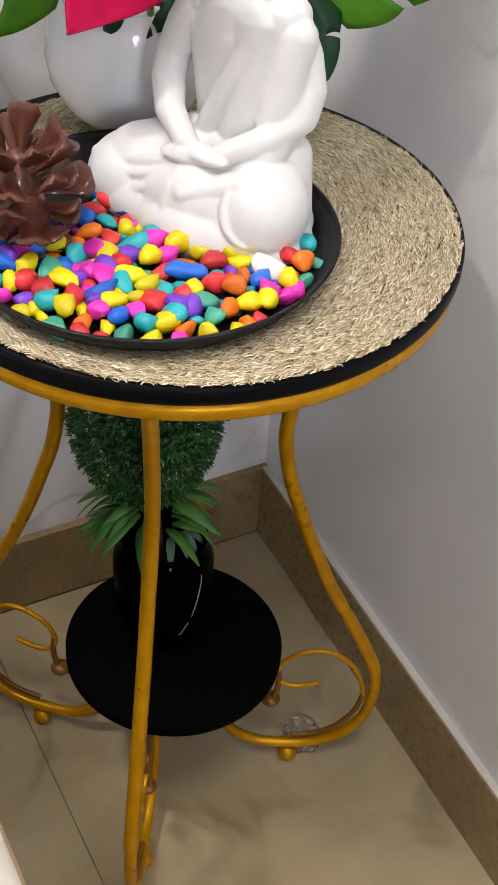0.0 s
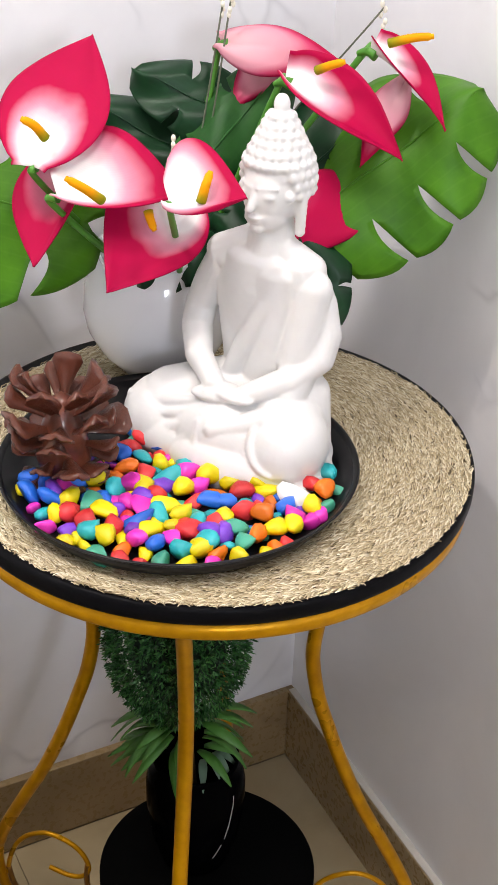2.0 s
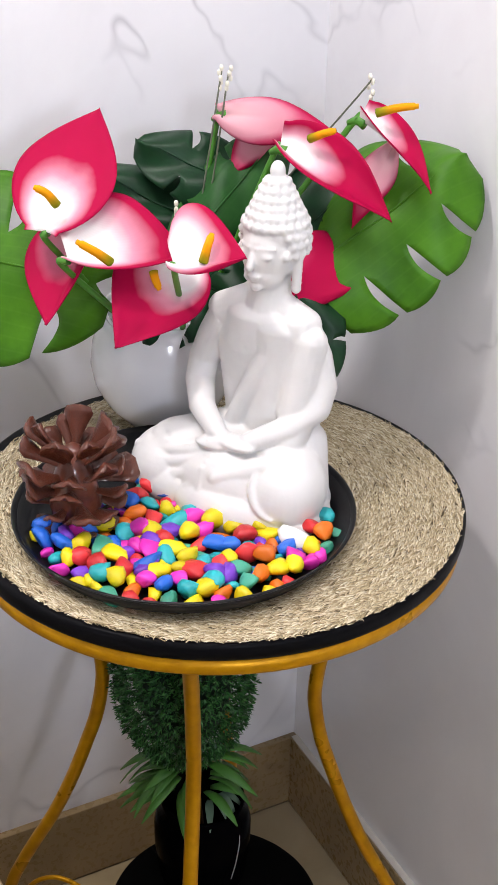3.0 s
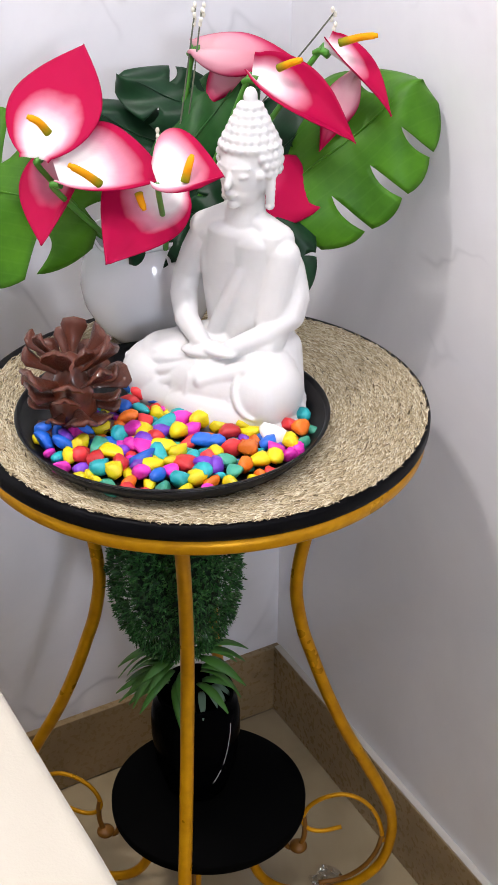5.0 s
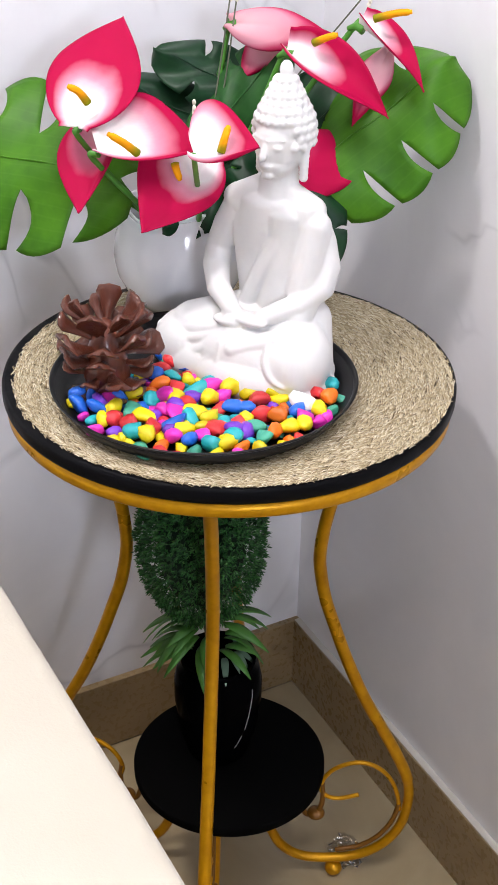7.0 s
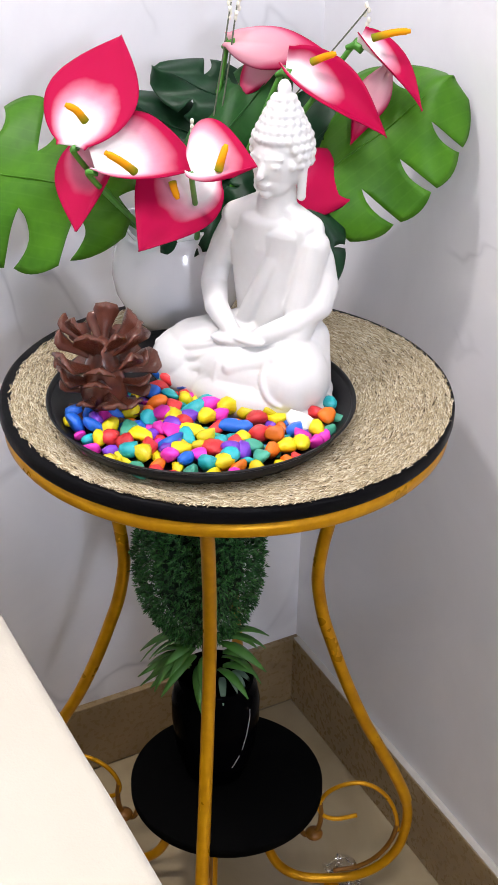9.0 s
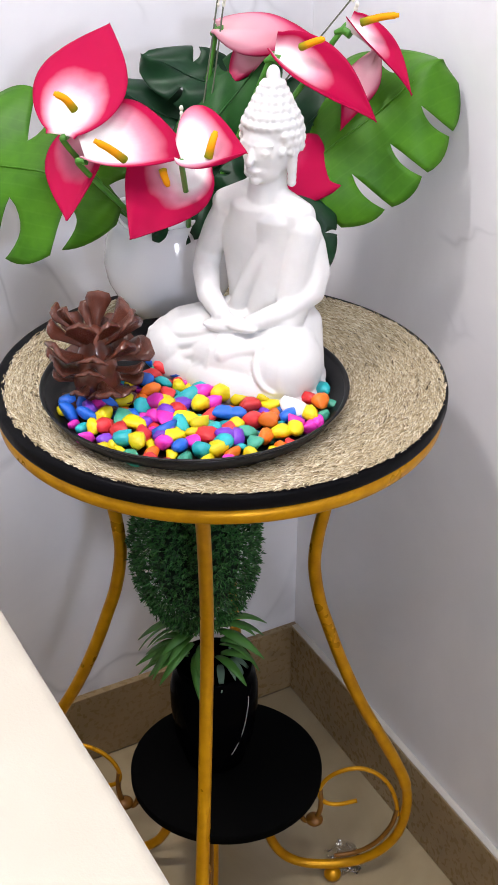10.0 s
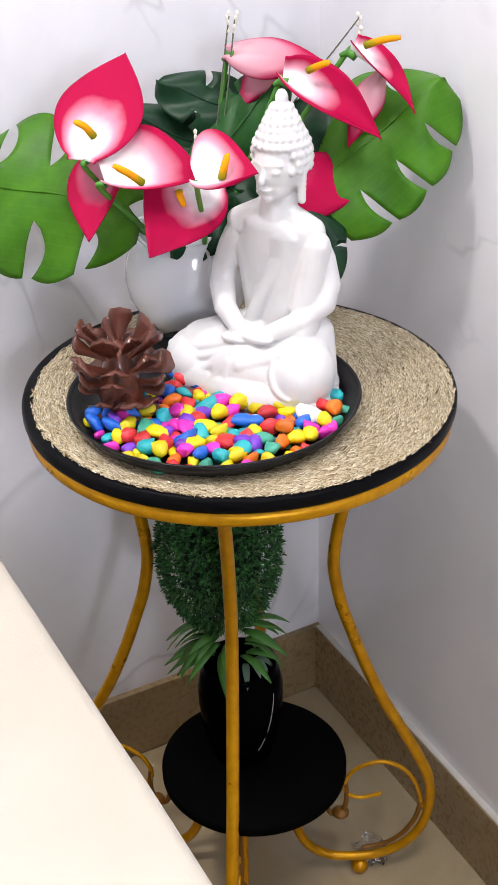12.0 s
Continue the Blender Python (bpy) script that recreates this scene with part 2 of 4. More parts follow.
def smooth_path(points, steps=8):
    pts = [Vector(p) for p in points]
    ext = [2 * pts[0] - pts[1], *pts, 2 * pts[-1] - pts[-2]]
    out = []
    for i in range(1, len(ext) - 2):
        p0, p1, p2, p3 = ext[i - 1:i + 3]
        for k in range(steps):
            t = k / steps
            out.append(0.5 * (2 * p1 + (p2 - p0) * t + (2 * p0 - 5 * p1 + 4 * p2 - p3) * t * t + (3 * p1 - p0 - 3 * p2 + p3) * t ** 3))
    return out + [pts[-1]]


def tube(bm, points, radius, sides=10, steps=8, taper=None, uv=None):
    """A round rod along a smooth path, closed by caps. taper(t) scales the radius."""
    path = smooth_path(points, steps)
    normal, rings = None, []
    for i, p in enumerate(path):
        along = (path[min(i + 1, len(path) - 1)] - path[max(i - 1, 0)]).normalized()
        if normal is None:
            normal = along.orthogonal().normalized()
        normal = (normal - along * normal.dot(along)).normalized()
        side = along.cross(normal)
        r = radius * (taper(i / (len(path) - 1)) if taper else 1.0)
        rings.append([bm.verts.new(p + r * (math.cos(a) * normal + math.sin(a) * side)) for a in (2 * math.pi * k / sides for k in range(sides))])
    for j, (a, b) in enumerate(zip(rings, rings[1:])):
        for i in range(sides):
            f = bm.faces.new((a[i], a[(i + 1) % sides], b[(i + 1) % sides], b[i]))
            if uv:
                for loop, w in zip(f.loops, (j, j, j + 1, j + 1)):
                    loop[uv].uv = (i / sides, w / (len(rings) - 1))
    for end, flip in ((rings[0], True), (rings[-1], False)):
        f = bm.faces.new(end[::-1] if flip else end)
        if uv:
            for loop in f.loops:
                loop[uv].uv = (0, 0 if flip else 1)
    return bm


def ball(bm, centre, radii, turn=None, u=24, v=16):
    m = Matrix.Translation(centre) @ (turn.to_4x4() if turn else Matrix()) @ Matrix.Diagonal((*radii, 1))
    top, low = bm.verts.new(m @ Vector((0, 0, 1))), bm.verts.new(m @ Vector((0, 0, -1)))
    rings = []
    for j in range(1, v):
        p = math.pi * j / v
        rings.append([bm.verts.new(m @ Vector((math.sin(p) * math.cos(a), math.sin(p) * math.sin(a), math.cos(p)))) for a in (2 * math.pi * i / u for i in range(u))])
    for i in range(u):
        k = (i + 1) % u
        bm.faces.new((top, rings[0][i], rings[0][k]))
        bm.faces.new((low, rings[-1][k], rings[-1][i]))
        for a, b in zip(rings, rings[1:]):
            bm.faces.new((a[i], b[i], b[k], a[k]))
    return bm


def limb(bm, a, b, ra, rb, n=7):
    """Overlapping balls from a to b."""
    a, b = Vector(a), Vector(b)
    for i in range(n):
        t = i / (n - 1)
        r = ra + (rb - ra) * t
        ball(bm, a.lerp(b, t), (r, r, r), None, 18, 12)
    return bm


# ---- room ----
EAST, NORTH, WEST, SOUTH, TOP = 0.2654, 0.2874, -3.3, -3.4, 2.7
"""Inner faces of the walls and the ceiling."""
structure = lambda ob, label, category: tagged(ob, label, category, kind="structure")
structure(part("wall_east", box(bmesh.new(), (EAST, SOUTH - 0.12, -0.1), (EAST + 0.12, NORTH + 0.12, TOP)), WALL, None, "", False), "polished white marble wall with thin grey veins", "wall")
structure(part("wall_north", box(bmesh.new(), (WEST - 0.12, NORTH, -0.1), (EAST, NORTH + 0.12, TOP)), WALL, None, "", False), "polished white marble wall behind the table", "wall")
structure(part("wall_west", box(bmesh.new(), (WEST - 0.12, SOUTH - 0.12, -0.1), (WEST, NORTH, TOP)), PLASTER, None, "", False), "plain white plastered wall", "wall")
structure(part("wall_south", box(bmesh.new(), (WEST, SOUTH - 0.12, -0.1), (EAST, SOUTH, TOP)), PLASTER, None, "", False), "plain white plastered wall", "wall")
structure(part("ceiling", box(bmesh.new(), (WEST - 0.12, SOUTH - 0.12, TOP), (EAST + 0.12, NORTH + 0.12, TOP + 0.1)), PLASTER, None, "", False), "plain white ceiling", "ceiling")
floor = structure(part("floor", box(bmesh.new(), (WEST, SOUTH, -0.1), (EAST, NORTH, -0.0035)), DIRT, None, "", False), "beige marble floor of large polished slabs", "floor")
SKIRT_H, SKIRT_T = 0.1095, 0.010
for name, lo, hi in (("baseboard_east", (EAST - SKIRT_T, SOUTH, 0.0), (EAST, NORTH, SKIRT_H)), ("baseboard_north", (WEST, NORTH - SKIRT_T, 0.0), (EAST - SKIRT_T, NORTH, SKIRT_H))):
    structure(part(name, box(bmesh.new(), lo, hi, 0.0012, 2), SKIRT, None, "", False), "tan marble skirting strip at the foot of the wall", "baseboard")
structure(part("trim", box(bmesh.new(), (EAST - 0.0085, SOUTH, SKIRT_H + 0.0001), (EAST, NORTH - 0.0085, SKIRT_H + 0.0016)), GROUT, None, "", False), "thin pale grout line along the top of the skirting", "trim")
# the side wall stands a little out of square with the far one
for name in ("wall_east", "baseboard_east", "trim"):
    bpy.data.objects[name].matrix_world = pose(EAST, NORTH, 0, 0, 0, -1.1) @ pose(-EAST, -NORTH, 0)
# unseen ceiling lights: KEY follows the wall shadow, BACK is added fill
for place in (KEY, BACK):
    r = 0.10 if place is KEY else 0.36
    d = thing("unseen_ceiling_light", (place[0], place[1], TOP), "unseen round white ceiling light, switched on", "ceiling light", "ceiling lights")
    part("frame", lathe(bmesh.new(), [(r, 0), (r + 0.015, 0), (r + 0.015, -0.012), (r, -0.014), (r, 0)], 32), PLASTER, d)
    part("diffuser", lathe(bmesh.new(), [(0, -0.003), (r - 0.001, -0.003), (r - 0.001, 0), (0, 0)], 32), GLOW, d)

# unseen round light added on the south wall as cool fill
d = thing("added_wall_light", (SIDE[0], SOUTH, SIDE[2]), "added round cool white fill light, unseen, switched on", "wall light")
d.matrix_world = pose(SIDE[0], SOUTH, SIDE[2], -90, 0, 0)
part("frame", lathe(bmesh.new(), [(0.26, 0), (0.275, 0), (0.275, 0.035), (0.26, 0.037), (0.26, 0)], 32), PLASTER, d)
part("diffuser", lathe(bmesh.new(), [(0, 0.030), (0.259, 0.030), (0.259, 0.026), (0, 0.026)], 32), GLOW, d)

# ---- cream-covered bed beside the table ----
bed = thing("bed", (-1.148, -0.99, 0.0), "bed with a plain cream cover, beside the table", "bed")
BED_TOP = 0.67


def soft_block(lo, hi, bevel, sag):
    bm = bmesh.new()
    box(bm, lo, hi, bevel, 5)
    bmesh.ops.subdivide_edges(bm, edges=[e for e in bm.edges if e.calc_length() > 0.5], cuts=40, use_grid_fill=True)
    for v in bm.verts:
        v.co += Vector((1, 0.3, 1)) * sag * noise.noise(v.co * 4.0) + Vector((1, 0, 0.6)) * sag * 0.4 * noise.noise(v.co * 17.0)
    return bm


part("mattress", soft_block((-0.85, -1.1, 0.30 - 0.0), (0.862, 1.14, BED_TOP), 0.014, 0.0015), CLOTH, bed, "cream fabric cover")
part("base", box(bmesh.new(), (-0.83, -1.08, 0.0), (0.84, 1.12, 0.302), 0.01), CLOTH, bed)
bm = bmesh.new()
tube(bm, [(0.8615, y, BED_TOP - 0.022) for y in (-1.05, -0.5, 0.0, 0.5, 1.1)], 0.004, 8, 6)
part("piping", bm, PIPING, bed, "tan seam along the edge of the cover")

# ---- side table ----
H = 0.7012
table = thing("side_table", (0, 0, 0), "round black-topped side table on curved gold metal legs", "table")
part("tabletop", lathe(bmesh.new(), [(0, -0.0165), (0.207, -0.0165), (0.2095, -0.0145), (0.2105, -0.011), (0.2105, -0.004), (0.2095, -0.001), (0.207, 0), (0, 0)], 128, (0, 0, H)), BLACK, table, "black lacquered round top")
part("ring", lathe(bmesh.new(), [(0.194, -0.0300), (0.2064, -0.0300), (0.2074, -0.0285), (0.2074, -0.0167), (0.194, -0.0167), (0.194, -0.0300)], 128, (0, 0, H)), GOLD, table, "gold painted metal band")
FRAME = (0.001, 0.017, 0.0)
SHELF = (0.0063, 0.0035, 0.2001)
LEG = [(0.166, 0.671), (0.15, 0.645), (0.132, 0.61), (0.119, 0.575), (0.109, 0.531), (0.104, 0.5), (0.1025, 0.467), (0.1095, 0.424), (0.121, 0.386), (0.138, 0.336), (0.16, 0.282), (0.183, 0.236), (0.203, 0.195), (0.217, 0.16), (0.2215, 0.125), (0.215, 0.082), (0.197, 0.052), (0.17, 0.033), (0.136, 0.0265), (0.1, 0.03), (0.075, 0.048), (0.06, 0.08), (0.053, 0.12), (0.051, 0.16), (0.05, 0.1875)]
SCROLL = [(0.212, 0.108), (0.208, 0.132), (0.199, 0.156), (0.184, 0.174), (0.164, 0.183), (0.143, 0.179), (0.126, 0.166), (0.118, 0.146), (0.124, 0.131), (0.14, 0.126), (0.163, 0.132)]


def radial(profile, azimuth):
    """Points of a leg's plane, which stands at that angle round the frame's axis."""
    c, s = math.cos(radians(azimuth)), math.sin(radians(azimuth))
    return [(FRAME[0] + r * c, FRAME[1] + r * s, z) for r, z in profile]


for azimuth in (-122, -28, 55, 138):
    leg = part("leg", tube(bmesh.new(), radial(LEG, azimuth), 0.0068, 14, 10, lambda t: 1.0 if t < 0.55 else 0.86), GOLD, table, "curved gold metal rod leg")
    part("scroll", tube(bmesh.new(), radial(SCROLL, azimuth), 0.0027, 10, 10), GOLD, leg, "thin gold curl")
    part("inner_rod", tube(bmesh.new(), radial([(0.211, 0.118), (0.205, 0.090), (0.190, 0.064), (0.168, 0.047), (0.140, 0.040)], azimuth), 0.003, 8, 8), RUST, leg, "brown painted rod")
    bm = bmesh.new()
    tube(bm, radial([(0.119, 0.150), (0.121, 0.130), (0.119, 0.112), (0.111, 0.100), (0.098, 0.110), (0.088, 0.1875)], azimuth), 0.0032, 10, 8)
    x, y, z = radial([(0.114, 0.102)], azimuth)[0]
    ball(bm, (x, y, z), (0.0105, 0.0105, 0.0065))
    part("bracket", bm, RUST, leg, "brown metal bracket under the shelf")
    x, y, z = radial([(0.139, 0.0095)], azimuth)[0]
    part("foot", ball(bmesh.new(), (x, y, z), (0.0105, 0.0105, 0.0095)), GOLD, leg, "round gold foot")
part("shelf", lathe(bmesh.new(), [(0, -0.0125), (0.1065, -0.0125), (0.1079, -0.011), (0.1079, -0.0015), (0.1065, 0), (0, 0)], 96, SHELF), SHELF_BLACK, table, "round matt black lower shelf")

# ---- woven mat ----
TRAY = (-0.0471, -0.0401, H + 0.0032)
mat = thing("placemat", (0.000, -0.0076, H), "round woven gold metallic thread mat on the table", "placemat")
part("backing", lathe(bmesh.new(), [(0, 0.0003), (0.2005, 0.0003), (0.2015, 0.001), (0.2005, 0.0018), (0, 0.0018)], 180, (0, 0, 0), lambda a, r, z: (1 + 0.004 * math.sin(31 * a + math.sin(5 * a)) + 0.003 * math.sin(77 * a), 0)), MAT_BASE, mat)


def threads(count):
    """Short arched strands laid round the centre, with loose loops along the rim."""
    rnd = random.Random(7)
    verts, faces = [], []
    for i in range(count):
        rim = i < 1100
        r = rnd.uniform(0.1955, 0.2035) if rim else 0.201 * math.sqrt(rnd.uniform(0.0, 1.0))
        a = rnd.uniform(0, 2 * math.pi)
        if math.hypot(r * math.cos(a) - TRAY[0], r * math.sin(a) - TRAY[1]) < 0.113:
            continue
        turn = a + math.pi / 2 + rnd.gauss(0.0, 0.22) + 0.30 * math.sin(r * 700)
        half, wide = rnd.uniform(0.0026, 0.0056), rnd.uniform(0.00034, 0.00060)
        if rim:
            half *= 0.7
        base, arch = 0.0014 + rnd.uniform(0, 0.0006), rnd.uniform(0.0006, 0.0019)
        u, w = (math.cos(turn), math.sin(turn)), (-math.sin(turn), math.cos(turn))
        first = len(verts)
        bow = rnd.uniform(-0.0012, 0.0012)
        for k, (s, h) in enumerate(((-1, 0.0), (-0.5, 0.8), (0.0, 1.0), (0.5, 0.8), (1, 0.0))):
            cx, cy = r * math.cos(a) + u[0] * half * s + w[0] * bow * h, r * math.sin(a) + u[1] * half * s + w[1] * bow * h
            for side, dz in ((-1, -0.00022), (0, 0.00014), (1, -0.00022)):
                verts.append((cx + w[0] * wide * side, cy + w[1] * wide * side, base + arch * h + dz))
        for k in range(4):
            p = first + 3 * k
            faces += [(p, p + 1, p + 4, p + 3), (p + 1, p + 2, p + 5, p + 4)]
    data = bpy.data.meshes.new("weave")
    data.from_pydata(verts, [], faces)
    for f in data.polygons:
        f.use_smooth = True
    data.materials.append(THREAD)
    return data


strands = new("weave", threads(52000))
strands.parent = mat
tagged(strands, "shiny gold metallic strands", "", "", "stuff")

# ---- tray ----
tray = thing("tray", TRAY, "shallow round black tray on the gold mat", "tray")
part("dish", lathe(bmesh.new(), [(0, 0), (0.116, 0), (0.126, 0.004), (0.1335, 0.0162), (0.1320, 0.0165), (0.124, 0.0055), (0.1155, 0.0022), (0, 0.0022)], 112), TRAY_BLACK, tray)
part("rim", lathe(bmesh.new(), [(0.1320, 0.0166), (0.1337, 0.0163), (0.1362, 0.0183), (0.1366, 0.0192), (0.1358, 0.0198), (0.1340, 0.0195), (0.1320, 0.0166)], 112), TRAY_BLACK, tray, "thin rolled black rim")

# ---- statue ----


def statue():
    bm = bmesh.new()
    # crossed legs under the robe: a broad lap between two cloth-covered knees
    ball(bm, (-0.014, -0.018, 0.010), (0.080, 0.056, 0.014), None, 48, 20)
    ball(bm, (0, 0.004, 0.036), (0.048, 0.042, 0.036), None, 32, 20)
    limb(bm, (-0.010, 0.002, 0.042), (-0.066, -0.028, 0.030), 0.032, 0.029, 24)
    ball(bm, (-0.073, -0.030, 0.021), (0.033, 0.036, 0.030), None, 32, 20)
    ball(bm, (-0.046, -0.040, 0.012), (0.058, 0.030, 0.026), None, 40, 20)
    limb(bm, (0.014, 0.004, 0.044), (0.034, -0.034, 0.034), 0.032, 0.032, 20)
    knee = Vector((0.036, -0.036, 0.028))
    ball(bm, knee, (0.034, 0.037, 0.036), None, 40, 24)
    ball(bm, (0.038, -0.034, 0.006), (0.035, 0.040, 0.012), None, 40, 16)
    limb(bm, (0.038, -0.004, 0.056), (0.056, -0.012, 0.006), 0.018, 0.009, 22)
    ball(bm, (-0.004, -0.040, 0.026), (0.056, 0.034, 0.034), None, 40, 24)
    ball(bm, (-0.002, -0.058, 0.010), (0.050, 0.026, 0.026), None, 40, 20)
    # the hem crosses the lap from one knee; folds ring the knee and fan out from the hands
    limb(bm, (0.026, -0.052, 0.052), (-0.010, -0.066, 0.040), 0.010, 0.007, 24)
    side, up, out = Vector((0.9, 0.44, 0)), Vector((-0.21, 0.43, 0.88)), Vector((0.41, -0.84, 0.48))
    for k, (spread, start, stop) in enumerate(((46, 140, 250), (60, 140, 246), (74, 145, 240), (88, 150, 232))):
        a = radians(spread)
        for i in range(34):
            b = radians(start + (stop - start) * i / 33 + 4 * k)
            d = out * math.cos(a) + (side * math.cos(b) + up * math.sin(b)) * math.sin(a)
            thin = 0.55 + 0.45 * math.sin(math.pi * i / 33)
            ball(bm, knee + Vector((d.x * 0.034, d.y * 0.037, d.z * 0.036)) * 0.985, (0.0036 * thin,) * 3, None, 8, 6)
    for k in range(5):
        reach = Vector((-0.094 + 0.017 * k, -0.044 - 0.0065 * k, 0.036 - 0.0065 * k))
        top = Vector((-0.014 - 0.002 * k, -0.050 - 0.0035 * k, 0.0585 - 0.004 * k))
        middle = top.lerp(reach, 0.5) + Vector((0.004, -0.006, -0.004))
        for i in range(34):
            t = i / 33
            p = top.lerp(middle, t).lerp(middle.lerp(reach, t), t)
            ball(bm, p, (0.0042 + 0.0016 * t,) * 3, None, 8, 6)
    # torso
    bm.verts.ensure_lookup_table()
    seat = len(bm.verts)
    for t in [i / 30 for i in range(31)]:
        z = 0.044 + 0.112 * t
        wide = 0.0300 + 0.0070 * math.sin(min(1, t * 1.2) * math.pi * 0.5) ** 2 - 0.008 * max(0, t - 0.8) / 0.2
        ball(bm, (0, 0.012 - 0.005 * t, z), (wide, 0.0235 + 0.002 * math.sin(t * 3.1), 0.014), None, 56, 20)
    for s in (-1, 1):
        ball(bm, (0.025 * s, 0.008, 0.151), (0.0165, 0.0150, 0.0125))
        limb(bm, (0.012 * s, 0.006, 0.168), (0.034 * s, 0.008, 0.154), 0.0115, 0.0130, 12)
        bow = [Vector((0.033, 0.009, 0.149)), Vector((0.043, 0.009, 0.128)), Vector((0.0505, 0.006, 0.106)), Vector((0.0500, -0.002, 0.090)), Vector((0.037, -0.022, 0.077)), Vector((0.014, -0.040, 0.067))]
        for (p, q), (r0, r1) in zip(zip(bow, bow[1:]), ((0.0135, 0.0135), (0.0135, 0.0125), (0.0125, 0.0120), (0.0120, 0.0105), (0.0105, 0.0080))):
            limb(bm, (p.x * s, p.y, p.z), (q.x * s, q.y, q.z), r0, r1, 10)
        ball(bm, (0.006 * s - 0.004, -0.043, 0.0625 + 0.002 * s), (0.020, 0.010, 0.0055), Matrix.Rotation(-0.25 * s, 3, "Z"))
        for k in range(2):
            limb(bm, (0.010 * s - 0.004, -0.0455 - 0.0015 * k, 0.0670 - 0.002 * k), (-0.012 * s - 0.004, -0.050 - 0.0012 * k, 0.0650 - 0.002 * k), 0.0018, 0.0016, 8)
    # robe over one shoulder, its edge and folded sash
    for k in range(40):
        t = k / 39
        ball(bm, (0.026 - 0.042 * t, -0.0125 - 0.004 * math.sin(3.1 * t) + 0.012 * (1 - t) ** 5, 0.160 - 0.096 * t), (0.0085 - 0.001 * t, 0.0050, 0.007), None, 12, 8)
    for k in range(30):
        t = k / 29
        ball(bm, (0.031 + 0.012 * t, 0.002 - 0.002 * t, 0.156 - 0.058 * t), (0.0125, 0.0140, 0.010), None, 12, 8)
        ball(bm, (0.016 - 0.006 * t, -0.006, 0.150 - 0.09 * t), (0.0185, 0.0125, 0.010), None, 32, 12)
    limb(bm, (0.028, 0.006, 0.140), (0.030, 0.004, 0.066), 0.0180, 0.0200, 20)
    limb(bm, (0.046, 0.004, 0.105), (0.036, -0.020, 0.066), 0.0135, 0.0140, 14)
    limb(bm, (0.040, 0.002, 0.142), (0.036, -0.008, 0.086), 0.0150, 0.0150, 20)
    # the trunk leans a little forward and to one side of the head
    for v in list(bm.verts)[seat:]:
        v.co = Vector((v.co.x * 1.05 - 0.006, v.co.y - 0.005, v.co.z))
    # neck, head and ears
    limb(bm, (-0.005, -0.001, 0.136), (-0.002, 0.002, 0.178), 0.0215, 0.0160, 16)
    limb(bm, (-0.004, 0.004, 0.158), (0, 0.002, 0.190), 0.0195, 0.0150, 12)
    head = Matrix.Translation((0.0, 0, 0)).to_3x3() @ Matrix.Rotation(radians(-8), 3, "Z")
    put = lambda p: head @ Vector(p)
    ball(bm, put((0, -0.001, 0.212)), (0.0215, 0.0245, 0.0285), head)
    ball(bm, put((0, -0.006, 0.197)), (0.0165, 0.0175, 0.0155), head)
    ball(bm, put((0, -0.0195, 0.1875)), (0.006, 0.005, 0.0045), head)
    limb(bm, put((0, -0.0235, 0.216)), put((0, -0.0285, 0.2045)), 0.0020, 0.0036, 6)
    ball(bm, put((0, -0.0240, 0.1965)), (0.0062, 0.0030, 0.0016), head)
    ball(bm, put((0, -0.0232, 0.1938)), (0.0050, 0.0030, 0.0017), head)
    for s in (-1, 1):
        ball(bm, put((0.0090 * s, -0.0208, 0.2125)), (0.0058, 0.0034, 0.0026), head)
        limb(bm, put((0.003 * s, -0.0245, 0.2185)), put((0.0155 * s, -0.0185, 0.2190)), 0.0014, 0.0013, 6)
        limb(bm, put((0.0225 * s, 0.003, 0.217)), put((0.0225 * s, 0.002, 0.184)), 0.0048, 0.0042, 8)
    # hair with curls and a raised knot
    ball(bm, put((0, 0.0045, 0.226)), (0.0245, 0.026, 0.021), head)
    ball(bm, put((0, 0.0050, 0.245)), (0.0165, 0.0170, 0.013), head)
    ball(bm, put((0, 0.0050, 0.258)), (0.0105, 0.0105, 0.011), head)
    ball(bm, put((0, 0.0050, 0.271)), (0.0060, 0.0060, 0.0085), head)
    for ring, (r, z, n) in enumerate(((0.0262, 0.212, 22), (0.0268, 0.219, 24), (0.0262, 0.226, 24), (0.0245, 0.233, 22), (0.0212, 0.2395, 19), (0.0178, 0.2455, 16), (0.0150, 0.2515, 13), (0.0118, 0.2575, 10), (0.0085, 0.2635, 8))):
        for k in range(n):
            a = 2 * math.pi * (k + 0.5 * (ring % 2)) / n
            x, y = r * 0.94 * math.cos(a), 0.0045 + r * math.sin(a)
            if z < 0.229 and y < -0.010:
                continue
            ball(bm, put((x, y, z)), (0.0039, 0.0039, 0.0039), None, 10, 8)
    return bm


figure = part("statue", statue(), RESIN)
figure.matrix_world = pose(0.0369, -0.0190, TRAY[2] + 0.0016, 0, 0, -56)
tagged(figure, "white resin seated meditating figure in robes", "statue")
remesh = figure.modifiers.new("skin", "REMESH")
remesh.mode, remesh.voxel_size, remesh.use_smooth_shade = "VOXEL", 0.00115, True
relax = figure.modifiers.new("relax", "SMOOTH")
relax.factor, relax.iterations = 0.5, 6

# ---- pine cone ----
cone = thing("pine_cone", (-0.1288, -0.0140, TRAY[2] + 0.004), "open brown varnished pine cone among the pebbles", "pine cone")
part("core", lathe(bmesh.new(), [(0, 0.0), (0.016, 0.004), (0.021, 0.025), (0.016, 0.050), (0.008, 0.072), (0, 0.078)], 16), CONE, cone)


